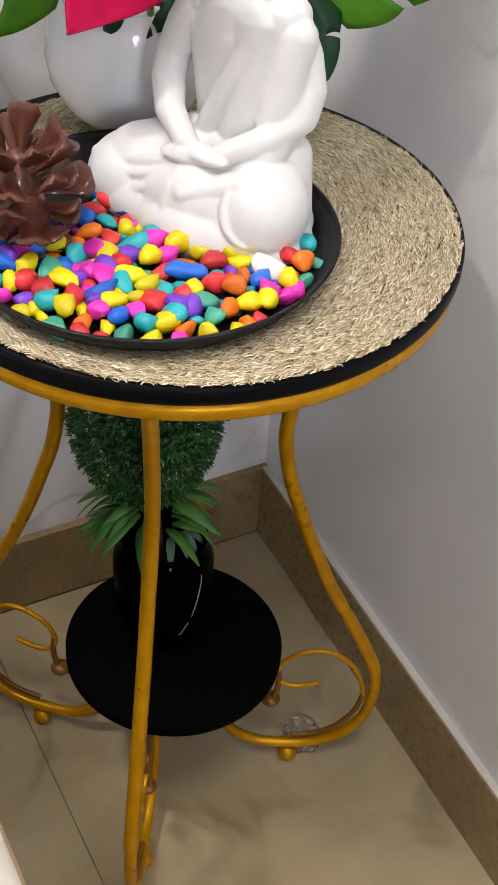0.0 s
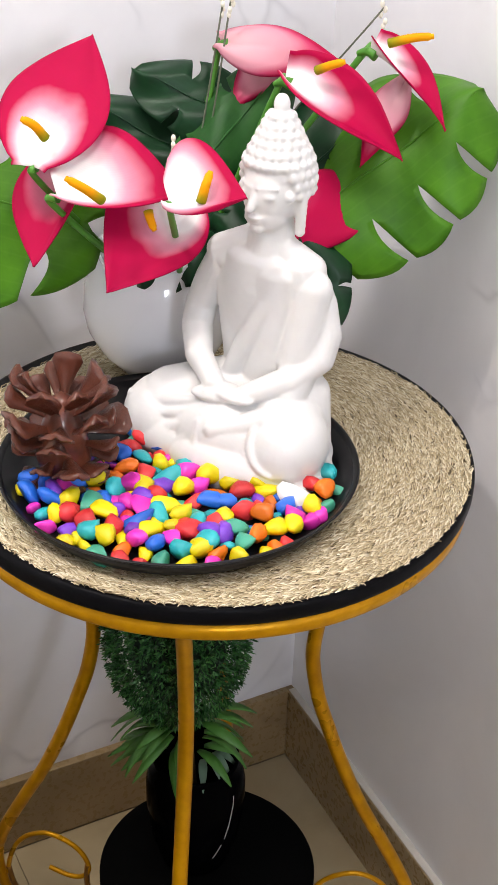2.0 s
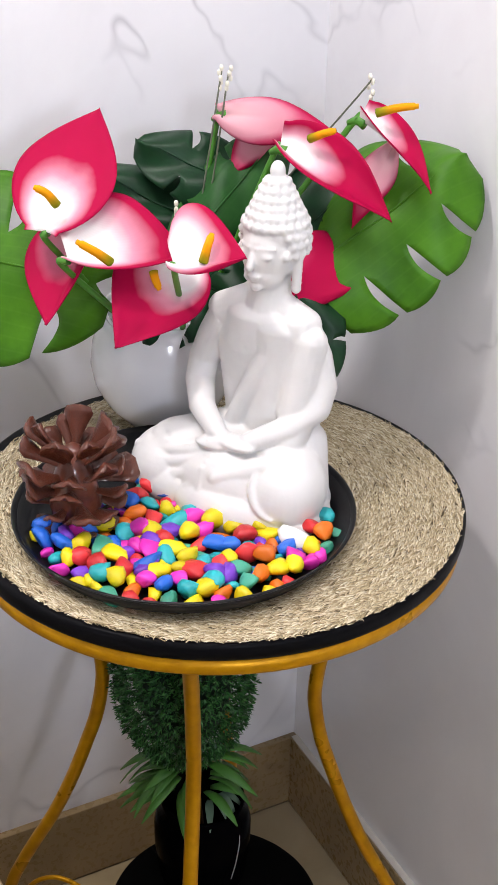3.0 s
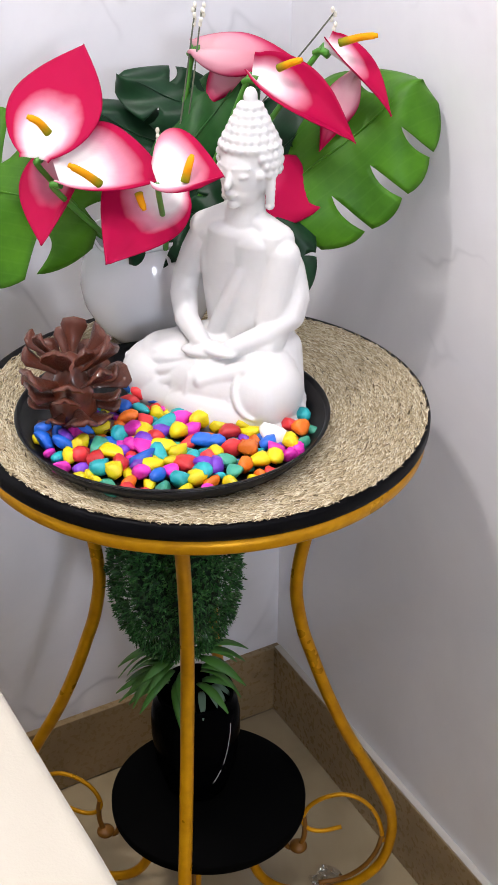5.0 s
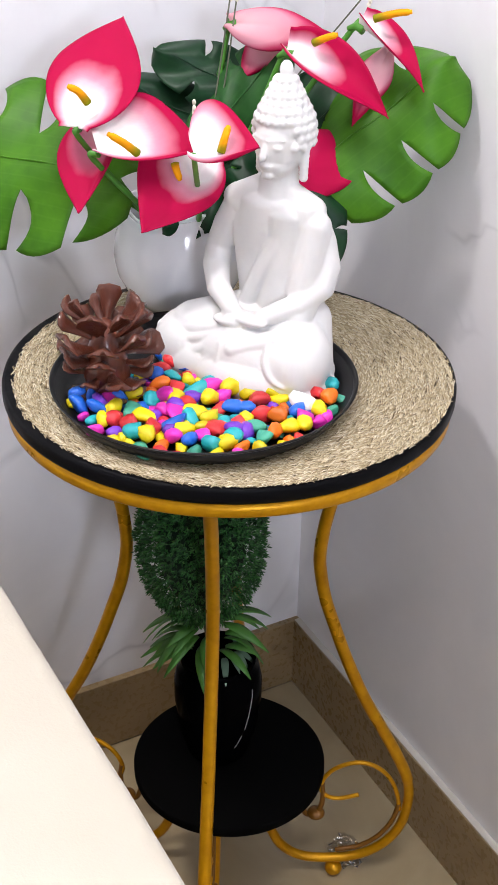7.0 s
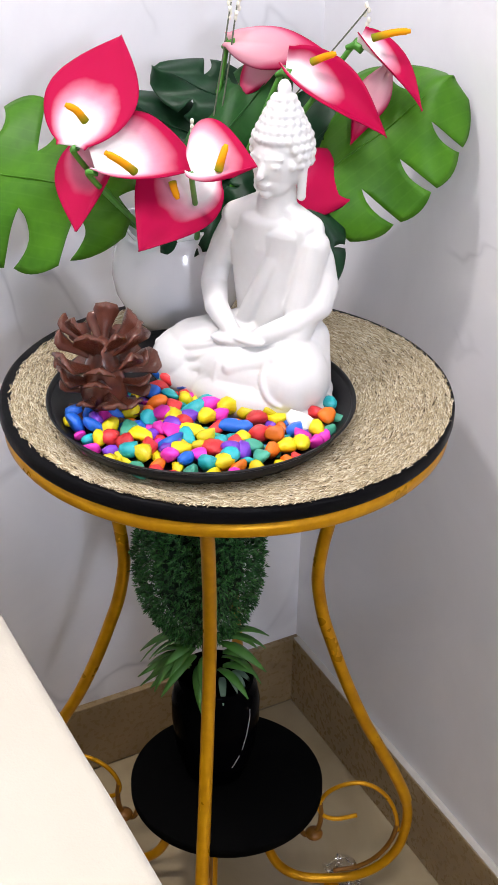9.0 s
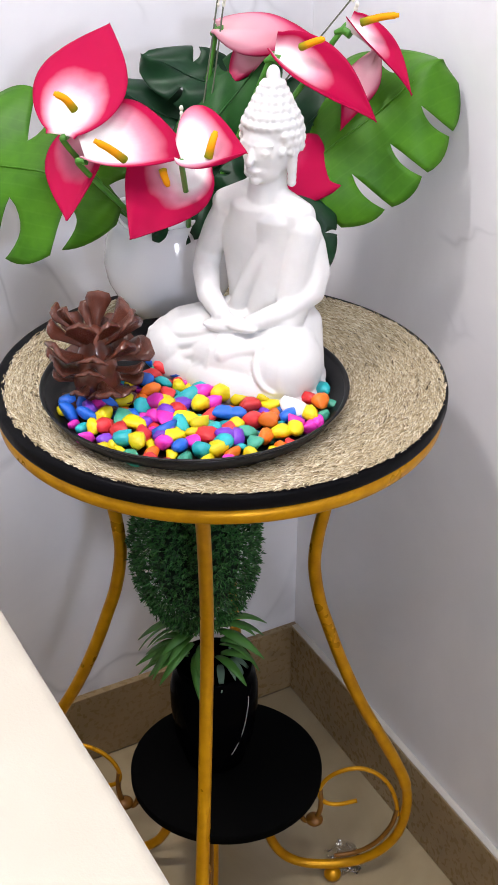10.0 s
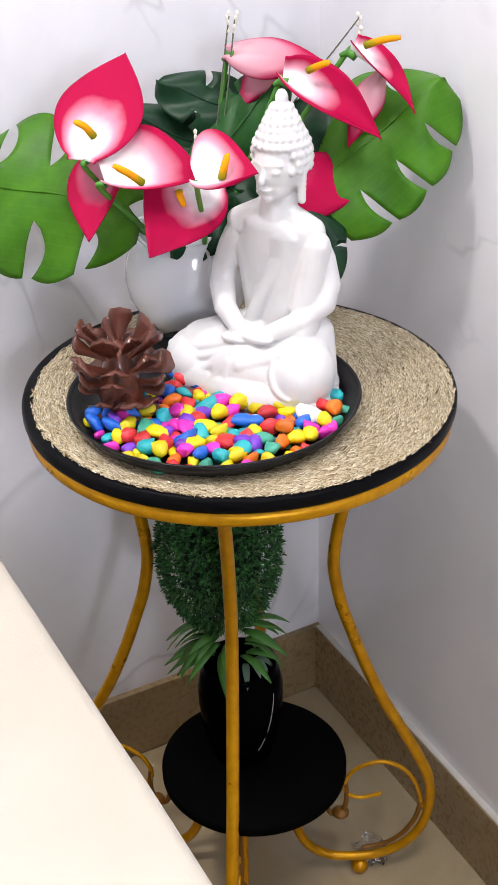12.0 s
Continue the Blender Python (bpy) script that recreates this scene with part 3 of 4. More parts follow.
def cone_scale():
    """One woody scale pointing out along +X: narrow root, broad thick lip bent upward."""
    bm = bmesh.new()
    rows = []
    for i in range(6):
        t = (0, 0.3, 0.6, 0.82, 0.96, 1.0)[i]
        half = (0.10, 0.16, 0.34, 0.52, 0.42, 0.12)[i]
        thick = (0.04, 0.04, 0.05, 0.09, 0.15, 0.05)[i]
        rise = 0.22 * t * t + (0.10 if i >= 4 else 0.0)
        row = []
        for k in range(5):
            s = k / 2 - 1
            row.append((t, half * s, rise - 0.10 * s * s * t + 0.09 * (1 - abs(s)), thick * (1 - 0.55 * abs(s))))
        rows.append(row)
    up = [[bm.verts.new((x, y, z + th)) for x, y, z, th in row] for row in rows]
    lo = [[bm.verts.new((x, y, z - th)) for x, y, z, th in row] for row in rows]
    for i in range(5):
        for k in range(4):
            bm.faces.new((up[i][k], up[i + 1][k], up[i + 1][k + 1], up[i][k + 1]))
            bm.faces.new((lo[i][k], lo[i][k + 1], lo[i + 1][k + 1], lo[i + 1][k]))
        for k in (0, 4):
            bm.faces.new((up[i][k], lo[i][k], lo[i + 1][k], up[i + 1][k]) if k == 0 else (up[i][k], up[i + 1][k], lo[i + 1][k], lo[i][k]))
    for k in range(4):
        bm.faces.new((up[5][k], lo[5][k], lo[5][k + 1], up[5][k + 1]))
    bmesh.ops.recalc_face_normals(bm, faces=bm.faces)
    return bm


scale = part("scale", cone_scale(), CONE, cone)
scale_mesh = scale.data
rnd = random.Random(11)
TURNS = 40
for i in range(TURNS):
    t = i / (TURNS - 1)
    z = 0.008 + 0.060 * t ** 0.95
    reach = (0.0225 + 0.018 * math.sin(math.pi * min(1, 0.06 + t * 0.72))) * rnd.uniform(0.84, 1.16)
    tilt = -12 + 58 * t ** 1.4 + rnd.uniform(-17, 17)
    ob = scale if i == 0 else new("scale", scale_mesh)
    ob.parent = cone
    ob.matrix_local = pose(0, 0, z, 0, 0, i * 137.5 + rnd.uniform(-10, 10)) @ pose(0.006, 0, 0, rnd.uniform(-16, 16), -tilt, 0) @ Matrix.Diagonal((reach, reach * 0.64 * rnd.uniform(0.75, 1.2), reach * 0.50, 1))

# ---- painted pebbles ----
COLOURS = {
    "yellow": (0.80, 0.66, 0.0), "red": (0.72, 0.03, 0.035), "blue": (0.008, 0.13, 0.62), "teal": (0.01, 0.42, 0.46),
    "magenta": (0.78, 0.03, 0.46), "purple": (0.17, 0.035, 0.50), "orange": (0.80, 0.17, 0.005), "green": (0.05, 0.36, 0.24), "white": (0.84, 0.83, 0.81),
}
SPOTS = {
    "yellow": [(-135, -23), (-58, -30), (-20, -21), (-25, -41), (-6, -56), (-35, -65), (-21, -75), (-59, -72), (-1, -97), (-4, -85), (-84, -57), (-154, -63), (-122, -75), (-79, -84), (-72, -97), (-101, -109), (-84, -111), (-47, -117), (-18, -142), (18, -130), (-132, -101), (-78, -143), (-112, -31), (-4, -143), (-138, -47)],
    "red": [(-144, -67), (-138, -81), (-121, -91), (-51, 6), (-71, 0), (-21, -91), (-30, -114), (-55, -87), (-76, -119), (-54, -116), (32, -105), (-15, -47), (-81, -71), (-74, -40)],
    "blue": [(-154, -8), (-161, -27), (-151, -43), (-57, 19), (-47, -8), (-126, -29), (-102, -96), (-48, -93), (-38, -99), (3, -120), (-103, -122), (-79, -7), (-143, -20)],
    "teal": [(-68, -19), (-41, -43), (-60, -52), (-101, -46), (-86, -95), (-64, -109), (50, -95), (-88, -138), (-73, -138), (-138, -91), (5, -74)],
    "green": [(-125, -56), (-46, -147), (-45, -132)],
    "magenta": [(-35, -26), (-5, -34), (-89, -51), (-103, -68), (-46, -72), (-115, -115), (-91, -127), (0, -133), (-50, -56), (-135, -33), (-94, -77)],
    "purple": [(-145, -35), (-27, -3), (-67, -60), (-106, -98), (-64, -132), (-55, -133), (-90, -70)],
    "orange": [(-85, -28), (37, -115), (-20, -127), (10, -87), (-34, -145)],
    "white": [(13, -115)],
}
PAINT = {name: pebble_paint("pebble_" + name, colour) for name, colour in COLOURS.items()}


def stone(seed):
    """A smooth, unevenly rounded chip of unit size."""
    rnd = random.Random(seed)
    bm = bmesh.new()
    bmesh.ops.create_icosphere(bm, subdivisions=2, radius=1.0)
    cuts = [(Vector((rnd.gauss(0, 1), rnd.gauss(0, 1), rnd.gauss(0, 0.8))).normalized(), rnd.uniform(0.42, 0.78)) for _ in range(7)]
    for v in bm.verts:
        for n, d in cuts:
            over = v.co.dot(n) - d
            if over > 0:
                v.co -= n * over * 0.92
    bmesh.ops.smooth_vert(bm, verts=bm.verts, factor=0.22, use_axis_x=True, use_axis_y=True, use_axis_z=True)
    return bm


STONES = {}
laid = []


def lay_pebble(colour, x, y, z, size, rnd):
    kind = (colour, rnd.randrange(4))
    if kind not in STONES:
        ob = part("pebble", stone(hash(kind[1]) + 17 * len(colour)), PAINT[colour])
        STONES[kind] = ob.data
    else:
        ob = new("pebble", STONES[kind])
    long = rnd.uniform(1.0, 1.45)
    ob.matrix_world = pose(x, y, z, rnd.uniform(-22, 22), rnd.uniform(-22, 22), rnd.uniform(0, 360)) @ Matrix.Diagonal((size * long, size * rnd.uniform(0.8, 1.0), size * rnd.uniform(0.7, 0.9), 1))
    tagged(ob, "small smooth %s painted pebble in the black tray" % colour, "pebble", "pebbles in the tray")
    laid.append((x, y, size))


rnd = random.Random(21)
FLOOR_Z = TRAY[2] + 0.0022
for colour, places in SPOTS.items():
    for x, y in places:
        x, y = x / 1000, y / 1000
        size = 0.0135 if colour == "white" else rnd.uniform(0.0092, 0.0120)
        lay_pebble(colour, x, y, FLOOR_Z + 0.0095 + rnd.uniform(-0.001, 0.003), size, rnd)
names = ["yellow", "red", "blue", "teal", "magenta", "purple", "orange", "green", "yellow", "red"]
for _ in range(3000):
    a, r = rnd.uniform(0, 2 * math.pi), 0.121 * math.sqrt(rnd.random())
    x, y = TRAY[0] + r * math.cos(a), TRAY[1] + r * math.sin(a)
    toward = (x - 0.033) * -0.84 + (y + 0.012) * -0.545
    across = (x - 0.033) * 0.545 + (y + 0.012) * -0.84
    if toward < 0.0 and across > -0.11 or (toward < 0.05 and abs(across) < 0.085) or y > 0.03 + 0.2 * x:
        continue
    if across > 0.085 and toward < 0.02:
        continue
    size = rnd.uniform(0.0066, 0.0094)
    if all((x - px) ** 2 + (y - py) ** 2 > (0.52 * (size + ps)) ** 2 for px, py, ps in laid):
        lay_pebble(rnd.choice(names), x, y, FLOOR_Z + size * 0.62, size, rnd)

# ---- vase ----
VASE = (0.0147, 0.1353, H + 0.0035)
vase = thing("vase", VASE, "round white glazed ceramic vase with a wavy rim", "vase")
wave = lambda a, r, z: (1.0, 0.006 * max(0, z - 0.095) / 0.017 * math.sin(3 * a + 0.4))
part("body", lathe(bmesh.new(), [(0, 0.002), (0.030, 0.002), (0.038, 0.004), (0.052, 0.020), (0.0625, 0.040), (0.0655, 0.058), (0.0635, 0.078), (0.057, 0.096), (0.0525, 0.106), (0.0495, 0.1055), (0.054, 0.094), (0.060, 0.076), (0.0615, 0.058), (0.050, 0.027), (0.03, 0.008), (0, 0.008)], 96, (0, 0, 0), wave), CERAMIC, vase)
part("rim", lathe(bmesh.new(), [(0.0497, 0.1057), (0.0523, 0.1062), (0.0520, 0.1092), (0.0508, 0.1108), (0.0496, 0.1095), (0.0497, 0.1057)], 96, (0, 0, 0), wave), CERAMIC, vase, "rounded glazed lip")
part("foot_ring", lathe(bmesh.new(), [(0.024, 0), (0.031, 0), (0.032, 0.0019), (0.024, 0.0019), (0.024, 0)], 48), CERAMIC, vase)
# ---- bouquet ----
# axes of the bouquet: across to the right, up, and out to the front
ACROSS, RISE, FRONT = Vector((0.880, -0.475, 0.019)), Vector((0.2245, 0.4503, 0.8642)), Vector((-0.4189, -0.7561, 0.5028))
MOUTH = Vector((VASE[0], VASE[1], VASE[2] + 0.092))


def way(a, r, f):
    return (ACROSS * a + RISE * r + FRONT * f).normalized()


def calla(base, tip, face, left, right, wide, mat, label, cup=0.012, funnel=0.010, roll=(0.004, 0.004), curl=0.008, sharp=1.8, bow=0.0, spadix=None, calyx=False):
    """One flower: a spathe that opens towards `face` and runs from its base out into a point, with its spadix and stem."""
    base, tip, z = Vector(base), Vector(tip), Vector(face).normalized()
    length = (tip - base).length
    y = (tip - base).normalized()
    z = (z - y * z.dot(y)).normalized()
    x = y.cross(z)
    flower = thing("calla_lily", base, label, "flower", "pink calla lilies in the vase")
    flower.matrix_world = Matrix.Translation(base) @ Matrix((x, y, z)).transposed().to_4x4()
    bm = bmesh.new()
    uv = bm.loops.layers.uv.new("UVMap")
    NU, NV = 30, 24
    power = math.log(0.5) / math.log(wide)

    def point(u, v):
        swell = math.sin(math.pi * u ** power) ** 0.5 if 0 < u < 1 else 0.0
        taper = sharp * (1 - u)
        w = swell * taper / (swell ** 4 + taper ** 4) ** 0.25 if swell > 0 else 0.0
        w = max(w, 0.30 * (1 - u) ** 6)
        side = v * w * (right if v > 0 else left)
        edge = max(0.0, (abs(v) - 0.62) / 0.38) ** 1.6
        lift = cup * w * v * v * (1 - 0.45 * u) + funnel * abs(v) * (1 - u) ** 4 - (roll[1] if v > 0 else roll[0]) * edge * min(1.0, 3 * (1 - u))
        lift += 0.0014 * math.sin(7 * u + 3 * v) * abs(v) - curl * u ** 3 + 0.3 * curl * math.sin(math.pi * u)
        return Vector((side + bow * math.sin(math.pi * u), length * (u - 0.05 * abs(v) * (1 - u)), lift))

    grid = [[bm.verts.new(point(i / NU, 2 * j / NV - 1)) for j in range(NV + 1)] for i in range(NU + 1)]
    for i in range(NU):
        for j in range(NV):
            f = bm.faces.new((grid[i][j], grid[i][j + 1], grid[i + 1][j + 1], grid[i + 1][j]))
            for loop, (a, b) in zip(f.loops, ((i, j), (i, j + 1), (i + 1, j + 1), (i + 1, j))):
                u, v = a / NU, 2 * b / NV - 1
                loop[uv].uv = (b / NV, math.hypot(max(0.0, u - 0.12) * 0.92, 0.70 * abs(v) ** 1.9 * (0.66 + 0.34 * min(1.0, 1.7 * u))) + 0.04)
    bmesh.ops.remove_doubles(bm, verts=bm.verts, dist=0.00005)
    spathe = part("spathe", bm, mat, flower)
    spathe.modifiers.new("thickness", "SOLIDIFY").thickness = 0.0009
    if spadix:
        foot, end = (flower.matrix_world.inverted() @ Vector(p) for p in spadix)
        rod = bmesh.new()
        layer = rod.loops.layers.uv.new("UVMap")
        tube(rod, [foot, foot.lerp(end, 0.5) + Vector((0.0015, 0.001, 0.003)), end], 0.0037, 12, 8, lambda t: 1.0 - 0.25 * t if t < 0.93 else 0.55, layer)
        part("spadix", rod, SPADIX, flower, "yellow spadix, green at the foot")
    start = Vector((0, 0, -0.002))
    end = flower.matrix_world.inverted() @ (MOUTH + Vector((rnd.uniform(-0.018, 0.018), rnd.uniform(-0.018, 0.018), -0.03)))
    part("stem", tube(bmesh.new(), [start, start + Vector((0, -0.004, -0.010)), start.lerp(end, 0.5) + Vector((0, 0, -0.02)), end], 0.0026, 8, 8, lambda t: 1.6 - 0.6 * min(1, t * 6)), STEM, flower, "green stem")
    if calyx:
        cup_mesh = bmesh.new()
        tube(cup_mesh, [(0, 0.006, -0.001), (0, -0.001, -0.003), (0, -0.007, -0.010)], 0.0050, 10, 6, lambda t: 1.0 - 0.5 * t)
        part("calyx", cup_mesh, STEM, flower, "bright green calyx")
    return flower


PINK = "artificial calla lily, white throat and hot pink rim, in the vase"
PALE = "artificial calla lily turned away, pale pink outside, in the vase"
calla((-0.112, 0.071, 0.924), (-0.047, 0.120, 1.005), way(-0.2, 0.1, 0.95), 0.042, 0.048, 0.50, PETAL_MID, PINK, cup=0.010, sharp=2.3, bow=-0.002, spadix=((-0.105, 0.062, 0.947), (-0.122, 0.062, 0.963)))
calla((-0.103, 0.049, 0.908), (-0.018, 0.013, 0.910), way(-0.1, 0.34, 0.93), 0.056, 0.016, 0.48, PETAL, PINK, cup=0.016, roll=(0.006, 0.004), sharp=2.6, curl=0.002, spadix=((-0.084, 0.010, 0.916), (-0.111, 0.006, 0.937)))
calla((-0.043, -0.013, 0.916), (-0.003, -0.053, 0.928), way(-0.1, 0.35, 0.93), 0.050, 0.013, 0.34, PETAL, PINK, cup=0.012, roll=(0.004, 0.008), curl=0.0, sharp=1.9, spadix=((-0.027, -0.031, 0.921), (-0.019, -0.029, 0.941)))
calla((-0.000, 0.042, 0.885), (-0.084, 0.003, 0.851), way(0.05, 0.1, 1.0), 0.032, 0.054, 0.46, PETAL_MID, PINK, cup=0.010, curl=0.004, sharp=2.0, spadix=((-0.042, 0.026, 0.896), (-0.039, 0.022, 0.882)))
calla((-0.070, 0.105, 0.911), (-0.123, 0.052, 0.856), way(-0.45, 0.1, 0.88), 0.026, 0.042, 0.44, PETAL_SIDE, PALE, cup=0.014, curl=0.0, sharp=2.0)
calla((0.071, 0.139, 0.979), (0.145, 0.076, 0.977), way(0.1, 0.2, 0.95), 0.026, 0.024, 0.50, PETAL_BACK, PALE, cup=-0.006, sharp=2.2, calyx=True)
calla((0.118, 0.130, 0.966), (0.072, 0.130, 0.928), way(0.0, 0.1, 1.0), 0.020, 0.026, 0.55, PETAL_BACK, PALE, cup=-0.004, sharp=1.4)
calla((0.085, 0.058, 0.970), (0.146, -0.022, 0.930), way(0.2, 0.45, 0.85), 0.030, 0.022, 0.46, PETAL_MID, PINK, cup=0.018, roll=(-0.004, 0.004), bow=0.002, sharp=2.1, calyx=True, spadix=((0.100, 0.037, 0.981), (0.112, 0.018, 0.991)))
calla((0.180, 0.036, 0.967), (0.135, 0.022, 0.908), way(0.0, 0.1, 1.0), 0.020, 0.024, 0.62, PETAL_BACK, PALE, cup=-0.004, sharp=1.5)
calla((0.147, 0.038, 0.992), (0.181, -0.027, 0.951), way(0.45, 0.6, 0.65), 0.025, 0.014, 0.45, PETAL_MID, PINK, cup=0.014, roll=(0.0, 0.004), sharp=1.8, calyx=True, spadix=((0.151, 0.021, 1.000), (0.176, -0.000, 1.008)))
calla((0.088, 0.048, 0.887), (0.146, 0.011, 0.860), way(0.1, 0.1, 0.95), 0.036, 0.046, 0.58, PETAL_HOT, "artificial calla lily seen from behind, solid hot pink, in the vase", cup=-0.006, sharp=2.0, curl=0.0)


def monstera(base, tip, face, width, mat, label, fingers=5, slit=0.55, droop=0.02, gap=0.10):
    """A split leaf: lobes on both sides of a raised midrib, with slits between them."""
    base, tip = Vector(base), Vector(tip)
    length = (tip - base).length
    y = (tip - base).normalized()
    z = (Vector(face) - y * Vector(face).dot(y)).normalized()
    x = y.cross(z)
    leaf = thing("monstera_leaf", base, label, "leaf", "leaves in the vase")
    leaf.matrix_world = Matrix.Translation(base) @ Matrix((x, y, z)).transposed().to_4x4()
    bm = bmesh.new()
    uv = bm.loops.layers.uv.new("UVMap")

    def half_width(v):
        return width * (max(0.0, math.sin(math.pi * min(1, (v + 0.42) / 1.42))) ** 0.6)

    def surface(u, v):
        along = v * length
        out = u * half_width(v)
        sweep = 0.30 * abs(u) ** 1.3 * length * (0.25 + 0.55 * v) - 0.02 * abs(u) * length
        bend = -droop * (2.2 * u * u + 1.4 * max(0, v - 0.3) ** 2) + 0.004 * math.sin(9 * v + 4 * u)
        return (out, min(along + sweep * (1 - 0.8 * max(0, v)), length * 1.01), bend)

    cuts = [-0.38 + 1.38 * k / fingers for k in range(fingers + 1)]
    NU, NV = 12, 7
    for side in (-1, 1):
        for k in range(fingers):
            lo, hi = cuts[k], cuts[k + 1]
            grid = []
            for i in range(NU + 1):
                u = i / NU
                open_by = 0.0 if u < 1 - slit else gap * math.sin(math.pi * min(1.0, 0.12 + 0.80 * (u - 1 + slit) / slit))
                tip_in = 0.05 * max(0, (u - 0.72) / 0.28) ** 1.5
                a = lo + (hi - lo) * (open_by * (0.15 if k else 0.0) + tip_in * 0.8) * (1 if k else 0.6)
                b = hi - (hi - lo) * (open_by + tip_in) if k < fingers - 1 else hi - (hi - lo) * tip_in * 0.4
                if k == 0:
                    a += 0.10 * (1 - u) ** 3 + 0.10 * max(0, u - 0.6)
                row = []
                for j in range(NV + 1):
                    v = a + (b - a) * j / NV
                    row.append(bm.verts.new(surface(side * u * (1 - 0.05 * (2 * j / NV - 0.9) ** 2 * u), v)))
                grid.append(row)
            for i in range(NU):
                for j in range(NV):
                    quad = (grid[i][j], grid[i + 1][j], grid[i + 1][j + 1], grid[i][j + 1])
                    f = bm.faces.new(quad if side > 0 else quad[::-1])
                    for loop in f.loops:
                        loop[uv].uv = (loop.vert.co.x / 0.1, (loop.vert.co.y - abs(loop.vert.co.x)) / 0.1)
    bmesh.ops.remove_doubles(bm, verts=bm.verts, dist=0.0004)
    blade = part("blade", bm, mat, leaf)
    blade.modifiers.new("thickness", "SOLIDIFY").thickness = 0.0007
    rib = [(0, v * length, surface(0, v)[2] + 0.0006) for v in (0.0, 0.25, 0.5, 0.75, 0.97)]
    part("midrib", tube(bmesh.new(), rib, 0.0011, 6, 6, lambda t: 1.2 - 0.9 * t), mat, leaf)
    inverse = leaf.matrix_world.inverted()
    end = inverse @ (MOUTH + Vector((rnd.uniform(-0.02, 0.02), rnd.uniform(-0.02, 0.02), -0.03)))
    part("stalk", tube(bmesh.new(), [(0, 0, 0), end * 0.5 + Vector((0, 0, -0.012)), end], 0.0018, 7, 8), STEM, leaf, "green stalk")
    return leaf


BRIGHT = "large bright green split monstera leaf in the vase"
DEEP = "dark green glossy split leaf at the back of the vase"
monstera((-0.092, 0.127, 0.867), (-0.192, 0.240, 0.873), way(0.05, 0.05, 1.0), 0.086, LEAF, BRIGHT, 4, 0.62, 0.010, 0.30)
monstera((0.112, 0.041, 0.867), (0.227, 0.003, 0.965), way(-0.30, 0.1, 1.0), 0.076, LEAF, BRIGHT, 5, 0.52, 0.012, 0.16)
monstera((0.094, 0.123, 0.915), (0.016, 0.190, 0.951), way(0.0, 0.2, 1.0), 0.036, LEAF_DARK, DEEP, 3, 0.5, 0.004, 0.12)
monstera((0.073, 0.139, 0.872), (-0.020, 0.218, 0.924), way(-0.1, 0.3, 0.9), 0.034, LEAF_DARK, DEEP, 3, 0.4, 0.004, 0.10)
monstera((0.043, 0.118, 0.886), (0.124, 0.125, 0.964), way(0.1, 0.1, 1.0), 0.036, LEAF_MID, DEEP, 3, 0.4, 0.006, 0.08)
# added dark leaf, fills the dark area behind the statue's head
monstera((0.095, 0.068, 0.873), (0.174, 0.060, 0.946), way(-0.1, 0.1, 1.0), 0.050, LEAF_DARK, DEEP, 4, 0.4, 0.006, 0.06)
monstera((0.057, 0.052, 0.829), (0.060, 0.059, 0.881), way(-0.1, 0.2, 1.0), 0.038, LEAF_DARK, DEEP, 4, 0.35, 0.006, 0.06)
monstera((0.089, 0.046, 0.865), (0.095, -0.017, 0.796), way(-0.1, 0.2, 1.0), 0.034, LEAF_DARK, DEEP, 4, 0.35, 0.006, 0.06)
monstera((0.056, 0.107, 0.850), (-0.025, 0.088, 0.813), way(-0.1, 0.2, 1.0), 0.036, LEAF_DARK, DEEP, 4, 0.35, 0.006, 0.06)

# thin stems with cream buds
for top, lean in (((0.072, 0.138, 1.015), 0.0), ((0.075, 0.131, 1.016), 0.004), ((0.162, 0.048, 1.019), -0.01), ((-0.069, 0.087, 0.945), 0), ((-0.009, 0.055, 0.934), 0)):
    spray = thing("bud_stem", top, "thin wiry stem with tiny cream buds", "dried stem", "bud stems in the vase")
    end = Vector((MOUTH[0] + 0.01, MOUTH[1], MOUTH[2] - 0.03)) - Vector(top)
    part("stem", tube(bmesh.new(), [(0, 0, 0), end * 0.5 + Vector((lean + 0.004, 0, 0.012)), end], 0.0008, 6, 8), WIRE, spray)
    for k in range(5):
        b = Vector((rnd.uniform(-0.0025, 0.0025), rnd.uniform(-0.0025, 0.0025), 0.003 - 0.0042 * k))
        part("bud", ball(bmesh.new(), b, (0.0019, 0.0019, 0.0028), None, 8, 6), BUD, spray)

# ---- potted topiary on the lower shelf ----
POT = (0.002, 0.024, SHELF[2])
plant = thing("potted_topiary", POT, "artificial green topiary ball in a glossy black pot", "potted plant")
pot = part("pot", lathe(bmesh.new(), [(0, 0), (0.030, 0), (0.034, 0.004), (0.044, 0.040), (0.0485, 0.080), (0.0485, 0.105), (0.045, 0.122), (0.041, 0.130), (0.0415, 0.136), (0.039, 0.137), (0.037, 0.128), (0.042, 0.105), (0.03, 0.06), (0, 0.05)], 56), POT_BLACK, plant, "glossy black pot with a few white lines")
line = bmesh.new()
for a0, z0, a1, z1 in ((-66, 0.112, -78, 0.060), (-82, 0.052, -92, 0.036)):
    pts = []
    for k in range(7):
        t = k / 6
        a, z = radians(a0 + (a1 - a0) * t), z0 + (z1 - z0) * t
        r = np.interp(z, [0.004, 0.040, 0.080, 0.105, 0.122], [0.034, 0.044, 0.0485, 0.0485, 0.045]) + 0.0002
        pts.append((r * math.cos(a), r * math.sin(a), z))
    tube(line, pts, 0.0005, 5, 3)
part("line", line, POT_LINE, pot, "thin white crackle lines")


